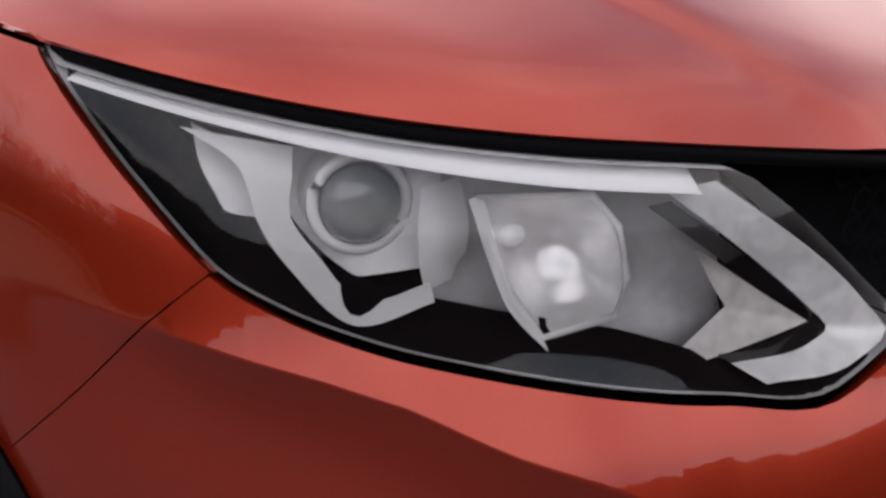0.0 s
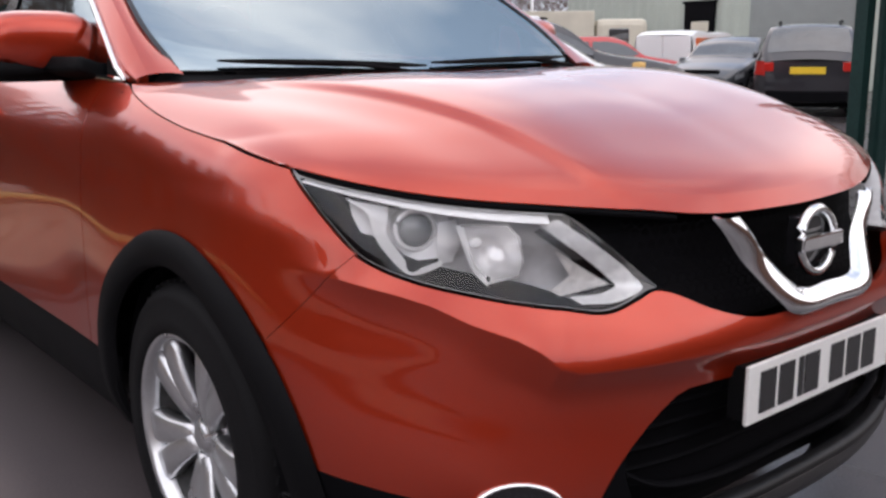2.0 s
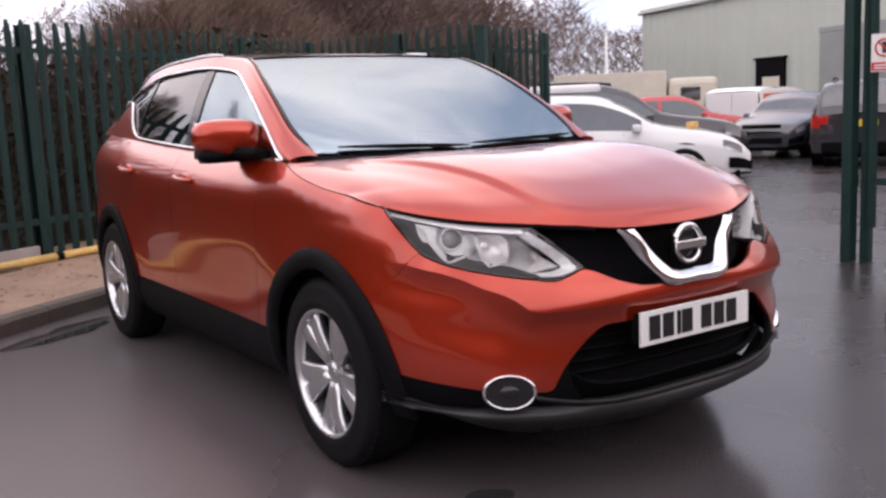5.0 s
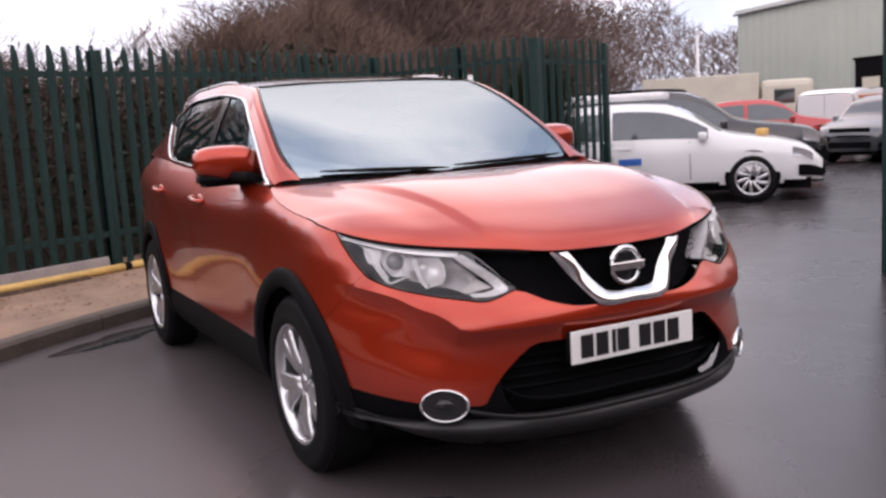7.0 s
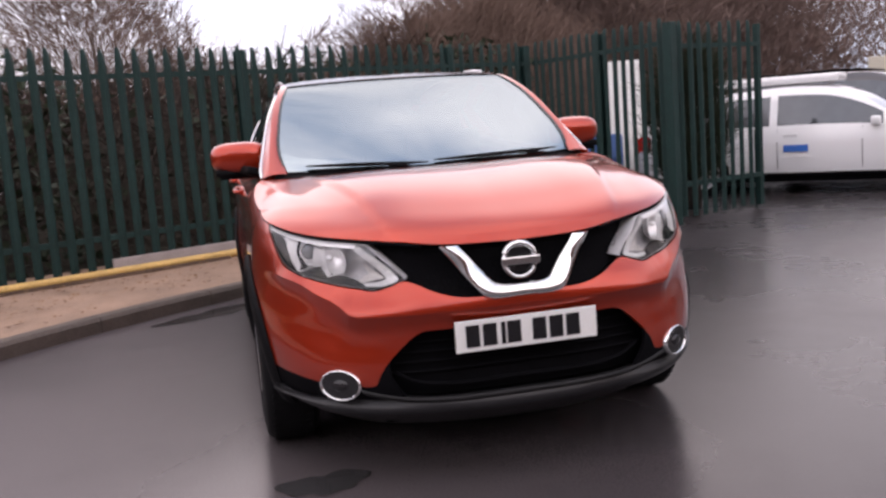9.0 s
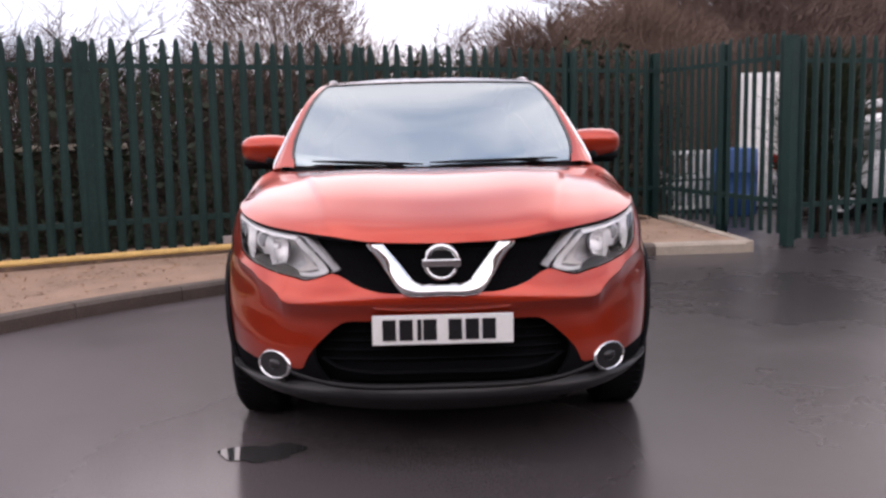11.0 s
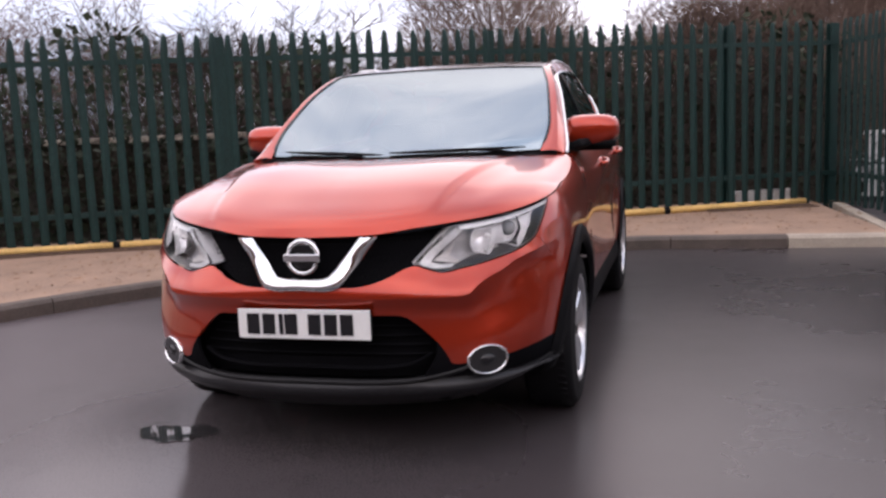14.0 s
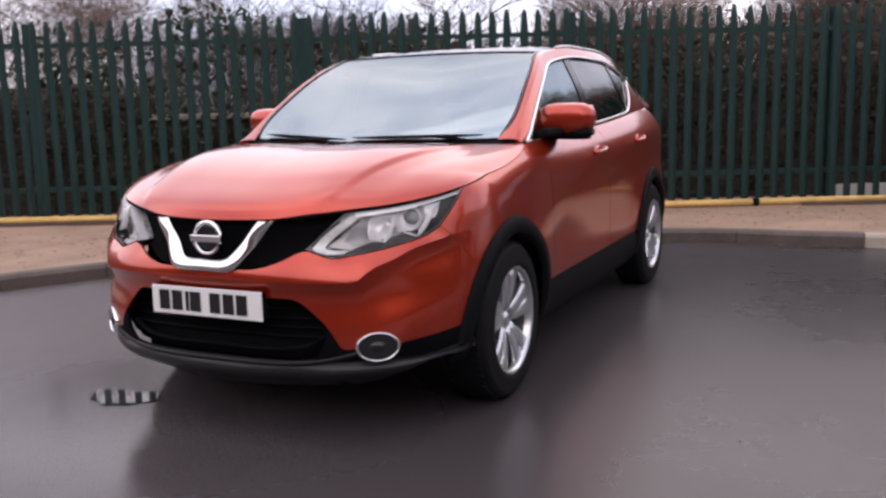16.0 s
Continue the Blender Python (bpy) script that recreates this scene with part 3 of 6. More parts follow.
def s_of(x, z):
    """The nose parameter at a given half width."""
    w = flank(NOSE, z)
    return math.asin(min(1, (max(x, 0) / w)) ** (nose_n(z) / 2)) / (math.pi / 2)


def s_y(y, z=0.85):
    """The skin parameter at a given distance back."""
    if y >= NOSE:
        return 1 + y - NOSE
    yf = nose_y(z)
    return math.acos(1 - max(0, y - yf) / (NOSE - yf)) / (math.pi / 2)


hood_s = smooth_curve([(0, 0.853), (0.155, 0.862), (0.26, 0.880), (0.383, 0.896), (0.4586, 0.903), (0.5525, 0.914), (0.6512, 0.929), (0.79, 0.953)])
lamp_s = smooth_curve([(0, 0.688), (0.10, 0.690), (0.165, 0.716), (0.225, 0.750), (0.24, 0.754), (0.272, 0.741), (0.308, 0.727), (0.372, 0.735), (0.436, 0.747), (0.513, 0.764), (0.574, 0.780), (0.623, 0.798), (0.663, 0.819), (0.692, 0.846), (0.729, 0.883), (0.79, 0.951)])
red_keys = ((0, 0.39, 0.412, 0.430, 0.52, 0.545, 0.565, 0.63, 0.72, 0.80, 0.88), (0.580, 0.578, 0.570, 0.552, 0.425, 0.394, 0.386, 0.388, 0.397, 0.412, 0.43))
red_line = lambda x: float(np.interp(x, *red_keys))
TIP_S, SEAM_S = 0.79, 0.664
hood_seam = smooth_curve([(0.55, 0.946), (0.604, 0.954), (0.69, 0.968), (0.775, 0.981), (0.88, 0.993), (0.98, 1.005), (1.06, 1.018), (1.15, 1.036), (1.25, 1.060), (1.34, 1.080), (1.5, 1.084)])
hood_line = lambda x: hood_s(s_of(x, 0.87))
lamp_line = lambda x: lamp_s(s_of(x, 0.75))


def edge_z(s):
    """Height of the bonnet's edge."""
    if s < TIP_S:
        return hood_s(s)
    return hood_seam(skin(s, 0.95).y)


def lamp_z(s):
    """Underside of the grille and the head lamps."""
    return lamp_s(s)


SEAM_Y = skin(0.664, 0.72).y


def seam_z(s):
    """Joint between bumper and wing, from the lamp down to the arch."""
    y = skin(s, 0.72).y
    return 0.819 - (y - SEAM_Y) * 0.95


def arch_z(y, r, yc):
    d = abs(y - yc)
    return HUB_Z + math.sqrt(max(0, r * r - d * d)) if d < r else -1.0


R_OUT, R_IN = 0.455, 0.385
SILL_Z = 0.43


def low_z(s):
    """Lower edge of the painted body."""
    y = skin(s, 0.5).y
    z = red_line(skin(s, 0.45).x) if s < 1 and y < 0.62 else SILL_Z
    return max(z, arch_z(y, R_OUT, AXLE_F), arch_z(y, R_OUT, AXLE_R))


car = thing("crossover_car", "metallic orange-red crossover car parked on wet tarmac", "car")


def spread(a, b, n, marks=(), extra=4):
    """Even steps with more of them near the marks."""
    out = set(steps(a, b, n))
    for m in marks:
        for k in range(-extra, extra + 1):
            x = m + k * abs(k) * 0.0025
            if a < x < b:
                out.add(x)
    return sorted(out)


def sheet(name, s0, s1, low, high, ns, nv, material, parent, sx=1, depth=0.014, marks=(), d=0.0, both=False, label="", f=None, smooth=True):
    """A body panel between two heights along the skin."""
    f = f or (lambda s, z: skin_in(s, z, d) if d else skin(s, z))
    bm = grid(lambda s, v: f(s, low(s) + (max(high(s), low(s) + 1e-4) - low(s)) * v), spread(s0, s1, ns, marks), steps(0, 1, nv), both=both, side=sx)
    if depth:
        thick(bm, depth)
    return part(name, bm, material, parent, label, smooth)


GAP = 0.002
# bumper, across the whole nose
BUMP_S = s_y(0.60, 0.55)
bump_top = lambda s: lamp_z(s) - GAP if s < SEAM_S else min(lamp_z(s) - GAP, seam_z(s) - 0.0008)
def bump_f(s, v):
    """v 0.7 runs along the crest."""
    lo = low_z(s)
    hi = max(bump_top(s), lo + 1e-4)
    mid = min(max(crest(s), lo + 0.15 * (hi - lo)), lo + 0.98 * (hi - lo))
    return skin(s, lo + (mid - lo) * v / 0.7 if v <= 0.7 else mid + (hi - mid) * (v - 0.7) / 0.3)
bm = grid(bump_f, spread(0, s_y(0.66, 0.55), 60, (SEAM_S, s_of(0.5, 0.5), CORNER_S, CORNER_S + 0.025)), steps(0, 0.68, 20) + [0.695, 0.7, 0.71] + steps(0.73, 1, 8), both=True)
bumper = part("front_bumper", thick(bm, 0.014), M_PAINT, car, "orange-red painted front bumper", True)

# bonnet
hood_front = lambda u: skin(u * TIP_S, edge_z(u * TIP_S)) + Vector((0, 0.004, 0.004))
hood_mid = smooth_curve([(0, 0, 0.099, 0.859), (0.06, 0, 0.13, 0.893), (0.2, 0, 0.30, 0.957), (0.45, 0, 0.58, 1.022), (0.75, 0, 0.90, 1.066), (1, 0, 1.16, 1.088)])
def hood_side(v):
    s = TIP_S + (s_y(1.34) - TIP_S) * v
    return skin(s, edge_z(s)) + Vector((0.003 * ramp01(0.2, 0.35, v), 0.004 * (1 - v), 0.004 - 0.003 * ramp01(0.2, 0.35, v))) if v > 0 else hood_front(1)
HC = hood_side(1)
hood_rear = lambda u: Vector((HC.x * u, 1.16 + (HC.y - 1.16) * u ** 2.2, 1.088 + (HC.z - 1.088) * u ** 2))
def hood_bulge(u, v):
    c = 0.34 + 0.44 * v
    w = math.sin(math.pi * min(1, v * 1.08 + 0.02)) ** 0.8 if v < 0.9 else 0.3 * (1 - v) / 0.1
    crown = 0.020 * math.sin(math.pi * v) * (1 - u * u) ** 1.0 + 0.028 * math.sin(math.pi * min(1, v)) * math.sin(math.pi * u) ** 1.0
    ridge = 0.013 * w * ramp01(c + 0.020, c - 0.020, u) - 0.006 * w * math.exp(-((u - c - 0.12) / 0.09) ** 2)
    shoulder = 0.010 * math.sin(math.pi * v) ** 0.7 * ramp01(1.0, 0.83, u)
    return Vector((0, 0, crown + ridge + shoulder))
hood_f = coons(hood_front, hood_rear, hood_mid, hood_side, hood_bulge)
bm = grid(hood_f, steps(0, 1, 84), spread(0, 1, 46, (0.0,)), both=True)
bonnet = part("bonnet", thick(bm, 0.003), M_PAINT, car, "smooth orange-red bonnet with two raised creases", True)

for sx in (1, -1):
    # black strip put in for the shade in the gap under the bonnet
    gap_line = [skin_in(s, hood_s(s) - 0.004, 0.012) for s in steps(0.20, 0.785, 40)]
    part("bonnet_gap_strip", tube([(sx * p.x, p.y, p.z) for p in gap_line], 0.006, 6), M_PIT, car, "", True)

# wings, doors and quarters
DOOR = (1.50, 2.53, 3.42)
def wing_low(s):
    y = skin(s, 0.7).y
    return max(low_z(s) + GAP, (seam_z(s) + 0.0008 if y < 0.66 else 0.0))
def wing_high(s):
    return (lamp_z(s) - GAP if s < TIP_S else edge_z(s) - 0.0035)
for sx in (1, -1):
    sheet("front_wing", SEAM_S, s_y(DOOR[0]) - GAP, wing_low, wing_high, 44, 18, M_PAINT, car, sx, marks=(s_y(AXLE_F - R_OUT, 0.5), s_y(AXLE_F + R_OUT), TIP_S))
    for name, a, b in (("front_door", DOOR[0], DOOR[1]), ("rear_door", DOOR[1], DOOR[2])):
        door = sheet(name, s_y(a) + GAP, s_y(b) - GAP, lambda s: low_z(s) + GAP, lambda s: top_edge(NOSE + s - 1).y, 26, 18, M_PAINT, car, sx, marks=(s_y(AXLE_R - R_OUT),))
        yh = b - 0.20
        zh = 0.985 if a < 2 else 1.005
        pts = [(flank(yh, zh) + k, yh + j, zh + h) for j, k, h in ((-0.11, 0.004, -0.004), (-0.08, 0.028, 0.0), (0.0, 0.034, 0.004), (0.07, 0.028, 0.008), (0.10, 0.004, 0.012))]
        part("door_handle", tube([(sx * x, y, z) for x, y, z in pts], 0.011, 10), M_PAINT, door, "painted pull handle", True)
        cup = bmesh.new()
        bmesh.ops.create_uvsphere(cup, u_segments=14, v_segments=8, radius=1, matrix=Matrix.Translation((sx * (flank(yh, zh) - 0.006), yh, zh)) @ Matrix.Diagonal((0.012, 0.07, 0.03, 1)))
        part("handle_recess", cup, M_PAINT, door, "", True)
    sheet("rear_quarter", s_y(DOOR[2]) + GAP, s_y(TAIL_Y - TAIL_R) + 0.7, lambda s: max(low_z(s), 0.40) + GAP, lambda s: top_edge(min(NOSE + s - 1, 4.1)).y, 34, 18, M_PAINT, car, sx, marks=(s_y(AXLE_R + R_OUT),))
    # black cladding: sill and arch rings
    sheet("sill_cladding", s_y(AXLE_F + R_IN), s_y(AXLE_R - R_IN), lambda s: 0.20, lambda s: SILL_Z - GAP, 30, 6, M_BLACK, car, sx, f=lambda s, z: skin_in(s, z, 0.006 - 0.02 * math.sin(max(0, min(1, (z - 0.2) / 0.23)) * math.pi)), marks=())
    sheet("rear_skirt", s_y(AXLE_R + R_IN), s_y(TAIL_Y - TAIL_R) + 0.7, lambda s: 0.22, lambda s: 0.40, 20, 5, M_BLACK, car, sx)
    for yc in (AXLE_F, AXLE_R):
        def ring(a, r, yc=yc, sx=sx):
            th = math.radians(a)
            rad = R_IN + (R_OUT + 0.008 - R_IN) * r
            y, z = yc - math.cos(th) * rad, HUB_Z + math.sin(th) * rad
            p = skin(s_y(y, min(max(z, 0.25), 0.9)), max(z, 0.2))
            return Vector((p.x + (0.018 if 0 < r < 1 else (0.005 if r == 1 else -0.002)), p.y, p.z))
        bm = grid(ring, steps(-9, 192, 44), (0, 0.12, 0.5, 0.88, 1), side=sx)
        part("arch_trim", thick(bm, 0.02), M_BLACK, car, "matt black plastic wheel arch trim", True)
        # liner
        def liner(a, r, yc=yc):
            th = math.radians(a)
            return Vector((0.50 + 0.375 * r, yc - math.cos(th) * R_IN, HUB_Z + math.sin(th) * R_IN))
        bm = grid(liner, steps(-4, 184, 24), (0, 1), side=sx)
        part("arch_liner", bm, M_BLACK, car, "", True)

# lower nose: black skirt with a chin lip and a recessed intake
INT_X = 0.47
def chin_in(s, v):
    """The chin juts out like a shelf, most of all below the fog lamps."""
    k = ramp01(0.92, 0.72, s) * (0.55 + 0.45 * ramp01(0.18, 0.34, s))
    return k * (0.012 * ramp01(0.82, 1.0, v) - 0.030 * ramp01(1.0, 0.62, v) * ramp01(0.0, 0.45, v))
skirt_low = lambda s: 0.205 + 0.131 * ramp01(0.36, 0.74, s) ** 1.3
bm = grid(lambda s, v: skin_in(s, skirt_low(s) + (max(0.335, skirt_low(s) + 0.001) - skirt_low(s)) * v, 0.004 + chin_in(s, v)), spread(0, s_y(0.60, 0.3), 50), steps(0, 1, 14), both=True)
part("chin_skirt", thick(bm, 0.015), M_CHIN, car, "matt black lower bumper skirt", True)
for sx in (1, -1):
    sheet("skirt_corner", s_of(INT_X, 0.4), s_y(0.60, 0.4), lambda s: 0.337, lambda s: low_z(s) - GAP, 24, 8, M_PIT, car, sx)
bm = grid(lambda x, v: skin_in(s_of(x, 0.45), 0.33 + (red_line(min(x, 0.38)) + 0.01 - 0.33) * v, 0.075), steps(0, INT_X + 0.15, 24), steps(0, 1, 6), both=True)
part("intake_backing", bm, M_PIT, car)
for z in (0.42, 0.455, 0.49, 0.525):
    xm = min(INT_X + 0.03, 0.36 + (0.585 - z) * 0.9)
    bm = grid(lambda x, v: skin_in(s_of(x, z), z + 0.010 * (v - 0.5), 0.056 - 0.008 * (0.5 - abs(v - 0.5))), steps(0, xm, 16), steps(0, 1, 2), both=True)
    part("intake_slat", thick(bm, 0.008), M_PIT, car)
# thin inner frame that turns up at its ends
frame_xz = smooth_curve([(0, 0.0, 0.374), (0.55, 0.30, 0.376), (0.8, 0.40, 0.392), (1, 0.465, 0.425)])
def frame_f(u, v):
    q = frame_xz(u)
    a = math.pi * (v * 1.5 - 0.25)
    return skin_in(s_of(q.x, q.y), q.y + 0.007 * math.cos(a), 0.036 - 0.012 * math.sin(a))
part("intake_frame", grid(frame_f, steps(0, 1, 30), steps(0, 1, 6), both=True), M_PIT, car, "thin black frame bar in the lower intake", True)

# lip round the lower edge of the intake
lip_xz = smooth_curve([(0, 0.0, 0.326), (0.45, 0.36, 0.328), (0.65, 0.45, 0.338), (0.82, 0.52, 0.352), (1, 0.575, 0.366)])
def lip_f(u, v):
    q = lip_xz(u)
    a = math.pi * (v * 1.5 - 0.25)
    p = skin_in(s_of(q.x, q.y), q.y + 0.013 * math.cos(a), 0.010 - 0.020 * math.sin(a))
    return p
part("intake_lip", grid(lip_f, steps(0, 1, 30), steps(0, 1, 6), both=True), M_SATIN, car, "satin black lip round the lower intake", True)

# grille between bonnet and bumper
GR_X = 0.52
bm = grid(lambda x, v: skin_in(s_of(x, 0.78), lamp_line(x) - 0.02 + (hood_line(x) + 0.03 - lamp_line(x)) * v, 0.07), steps(0, GR_X, 20), steps(0, 1, 6), both=True)
part("grille_backing", bm, M_PIT, car)
bm = bmesh.new()
for i in range(9):
    z0 = 0.695 + i * 0.021
    for j in range(-24, 25):
        x0 = j * 0.021 + (0.0105 if i % 2 else 0)
        ax = abs(x0)
        if ax > 0.47 or z0 < lamp_line(ax) + 0.004 or z0 > hood_line(ax) - 0.008 or ax > 0.43 or (ax > 0.35 and z0 < 0.757 + (ax - 0.385) * 0.95 + 0.016):
            continue
        p = skin_in(s_of(ax, z0), z0, 0.035)
        m = Matrix.Translation((math.copysign(p.x, x0), p.y, p.z)) @ Matrix.Rotation(math.copysign(1, x0) * s_of(ax, z0) * 0.9, 4, "Z") @ Matrix.Rotation(math.pi / 2, 4, "X")
        g = bmesh.ops.create_circle(bm, segments=6, radius=0.0125, matrix=m)
        inner = bmesh.ops.create_circle(bm, segments=6, radius=0.0095, matrix=m)
        for k in range(6):
            a, b = g["verts"], inner["verts"]
            bm.faces.new((a[k], a[(k+1) % 6], b[(k+1) % 6], b[k]))
tagged(part("honeycomb_mesh", bm, M_PIT, car, "black honeycomb grille mesh"), kind="stuff")

# chrome V, badge, number plate
v_out = smooth_curve([(0, 0.278, 0.862), (0.45, 0.205, 0.762), (0.66, 0.160, 0.702), (0.72, 0.145, 0.686), (0.78, 0.122, 0.678), (1, 0.0, 0.676)])
v_inn = smooth_curve([(0, 0.214, 0.862), (0.45, 0.147, 0.780), (0.66, 0.110, 0.736), (0.72, 0.100, 0.726), (0.78, 0.084, 0.720), (1, 0.0, 0.718)])


def v_bar(u, r):
    """u: along the V from the outer top to the middle; r: across, from -1 to 1."""
    q = v_out(u).lerp(v_inn(u), (r + 1) / 2)
    base = skin(s_of(q.x, q.y), q.y)
    lift = 0.012 + 0.016 * (1 - abs(r) ** 2.4)
    return Vector((q.x, base.y - lift, q.y))


bm = grid(v_bar, steps(0, 1, 36), [-1, -0.92, -0.6, -0.2, 0.2, 0.6, 0.92, 1], both=True)
part("chrome_v", thick(bm, 0.012), M_CHROME, car, "broad chrome V-shaped grille bar", True)
bm = tube([(0.060 * math.cos(a), 0.062 + 0.004 * math.sin(a) , 0.793 + 0.060 * math.sin(a)) for a in steps(0, 2 * math.pi, 40)[:-1]], 0.0095, 10, True)
badge = part("badge_ring", bm, M_CHROME, car, "round chrome badge ring", True)
part("badge_bar", box((-0.072, 0.046, 0.779), (0.072, 0.066, 0.807), None, 0.004), M_CHROME, badge, "chrome bar across the badge")
bm = box((-0.045, 0.07, 0.745), (0.045, 0.10, 0.84), None, 0.004)
part("badge_mount", bm, M_GLOSSBLACK, badge)
plate = part("number_plate", box((-0.26, 0.026, 0.4945), (0.26, 0.034, 0.6055), None, 0.003), M_PLATE, car, "white front number plate with black bars")
for x0 in (-0.198, -0.136, -0.087, -0.048, 0.045, 0.108, 0.170):
    w = 0.050 if x0 not in (-0.087,) else 0.016
    part("plate_bar", box((x0 - w / 2, 0.0235, 0.511), (x0 + w / 2, 0.0275, 0.589)), M_GLOSSBLACK, plate)
part("plate_holder", box((-0.255, 0.034, 0.50), (0.255, 0.07, 0.60)), M_BLACK, car)

# fog lamps
for sx in (1, -1):
    c = skin(s_of(0.652, 0.392), 0.392)
    yaw = sx * 36
    m = pose(sx * (c.x - 0.004), c.y - 0.004, 0.392, 90, 0, yaw) @ Matrix.Diagonal((1.22, 0.82, 1, 1))
    bm = bmesh.new()
    prof = [(0.060, -0.01), (0.060, 0.006), (0.063, 0.011), (0.066, 0.011), (0.069, 0.006), (0.069, -0.01)]
    rings = [[bm.verts.new(m @ Vector((r * math.cos(a), r * 1.0 * math.sin(a), h))) for a in steps(0, 2 * math.pi, 32)[:-1]] for r, h in prof]
    for a, b in zip(rings, rings[1:]):
        for k in range(32):
            bm.faces.new((a[k], a[(k+1) % 32], b[(k+1) % 32], b[k]))
    fog = part("fog_lamp", bm, M_CHROME, car, "round fog lamp in a chrome ring", True)
    bm = bmesh.new()
    bmesh.ops.create_circle(bm, cap_ends=True, segments=28, radius=0.062, matrix=m @ Matrix.Translation((0, 0, 0.006)))
    part("fog_bowl", bm, M_GLOSSBLACK, fog)
    bm = bmesh.new()
    bmesh.ops.create_uvsphere(bm, u_segments=20, v_segments=10, radius=0.028, matrix=m @ Matrix.Translation((0.0, 0, 0.002)) @ Matrix.Diagonal((1, 1, 0.5, 1)))
    part("fog_lens", bm, M_GLOSSBLACK, fog, "", True)

# screen, roof, pillars, side windows
rail = smooth_curve([(1.34, 0.770, 1.100), (1.6, 0.735, 1.265), (1.9, 0.683, 1.430), (2.12, 0.632, 1.515), (2.3, 0.612, 1.540), (2.6, 0.602, 1.563), (3.0, 0.594, 1.563), (3.5, 0.575, 1.548), (3.9, 0.55, 1.495), (4.2, 0.51, 1.395)])
rail_p = lambda y: Vector((rail(y).x, y, rail(y).y))
HEAD_Y, HEAD_C = 2.17, 2.25
ws_base = lambda u: Vector((0.695 * u, 1.19 + 0.17 * u ** 2.2, 1.098 + 0.010 * u))
ws_head = lambda u: Vector((0.577 * u, HEAD_C - (HEAD_C - HEAD_Y) * u ** 2, 1.548 - 0.022 * u ** 2))
def ws_side(v):
    y = 1.36 + (HEAD_Y - 1.36) * v
    p = rail_p(y)
    foot = 0.035 * max(0, 1 - v / 0.26) ** 2
    return Vector((p.x - 0.036 - foot, y, p.z + 0.004)) if 0 < v < 1 else (ws_base(1) if v == 0 else ws_head(1))
ws_mid = lambda v: Vector((0, 1.19 + (HEAD_C - 1.19) * v, 1.098 + 0.45 * v + 0.045 * math.sin(math.pi * v)))
ws_f = coons(ws_base, ws_head, ws_mid, ws_side)
bm = grid(ws_f, steps(0, 1, 24), steps(0, 1, 20), both=True)
screen = part("windscreen", bm, M_GLASS, car, "tinted windscreen reflecting the sky", True)
screen.visible_shadow = False
for side in ("base", "head"):
    v0, v1 = ((0.0, 0.05) if side == "base" else (0.955, 1.0))
    bm = grid(lambda u, v: ws_f(u, v) + Vector((0, 0.004, -0.004)), steps(0, 1, 20), (v0, v1), both=True)
    part("screen_border", bm, M_GLOSSBLACK, screen)
for sx in (1, -1):
    bm = grid(lambda u, v: ws_f(u, v) + Vector((0, 0.004, -0.004)), (0.955, 1.0), steps(0, 1, 20), side=sx)
    part("screen_border", bm, M_GLOSSBLACK, screen)
    part("screen_seal", thick(grid(lambda u, v: ws_f(u, v) + Vector((0, -0.003, 0.005)), (0.986, 1.004), steps(0, 1, 20), side=sx), 0.006), M_GLOSSBLACK, screen, "", True)
part("screen_seal", thick(grid(lambda u, v: ws_f(u, v) + Vector((0, -0.003, 0.005)), steps(0, 1, 20), (0.98, 1.0), both=True), 0.006), M_GLOSSBLACK, screen, "", True)
# scuttle under the wipers
bm = grid(lambda u, v: hood_rear(u).lerp(ws_base(u), v) + Vector((0, 0, -0.012)), steps(0, 1, 16), (-0.3, 0.5, 1.1), both=True)
part("scuttle_panel", bm, M_BLACK, car, "", True)
roof_rear = lambda u: Vector((0.5 * u, 4.28 - 0.08 * u * u, 1.475 - 0.08 * u ** 2))
roof_mid = smooth_curve([(0, 0, HEAD_C, 1.548), (0.2, 0, 2.6, 1.584), (0.4, 0, 3.0, 1.592), (0.7, 0, 3.6, 1.575), (1, 0, 4.28, 1.475)])
def roof_side(v):
    y = HEAD_Y + (4.2 - HEAD_Y) * v
    p = rail_p(y)
    return Vector((p.x - 0.038 * (1 - v), y, p.z + 0.004)) if 0 < v < 1 else (ws_head(1) if v == 0 else roof_rear(1))
bm = grid(coons(ws_head, roof_rear, roof_mid, roof_side), steps(0, 1, 20), steps(0, 1, 26), both=True)
part("glass_roof", thick(bm, 0.01), M_GLOSSBLACK, car, "dark glass roof reflecting the sky", True)


def green(y, v):
    """The greenhouse side, from waist (0) to roof rail (1)."""
    e = top_edge(y)
    a, b = Vector((e.x - 0.004, y, e.y)), rail_p(y)
    p = a.lerp(b, v)
    return p + Vector((0.018 * math.sin(math.pi * v), 0, 0))


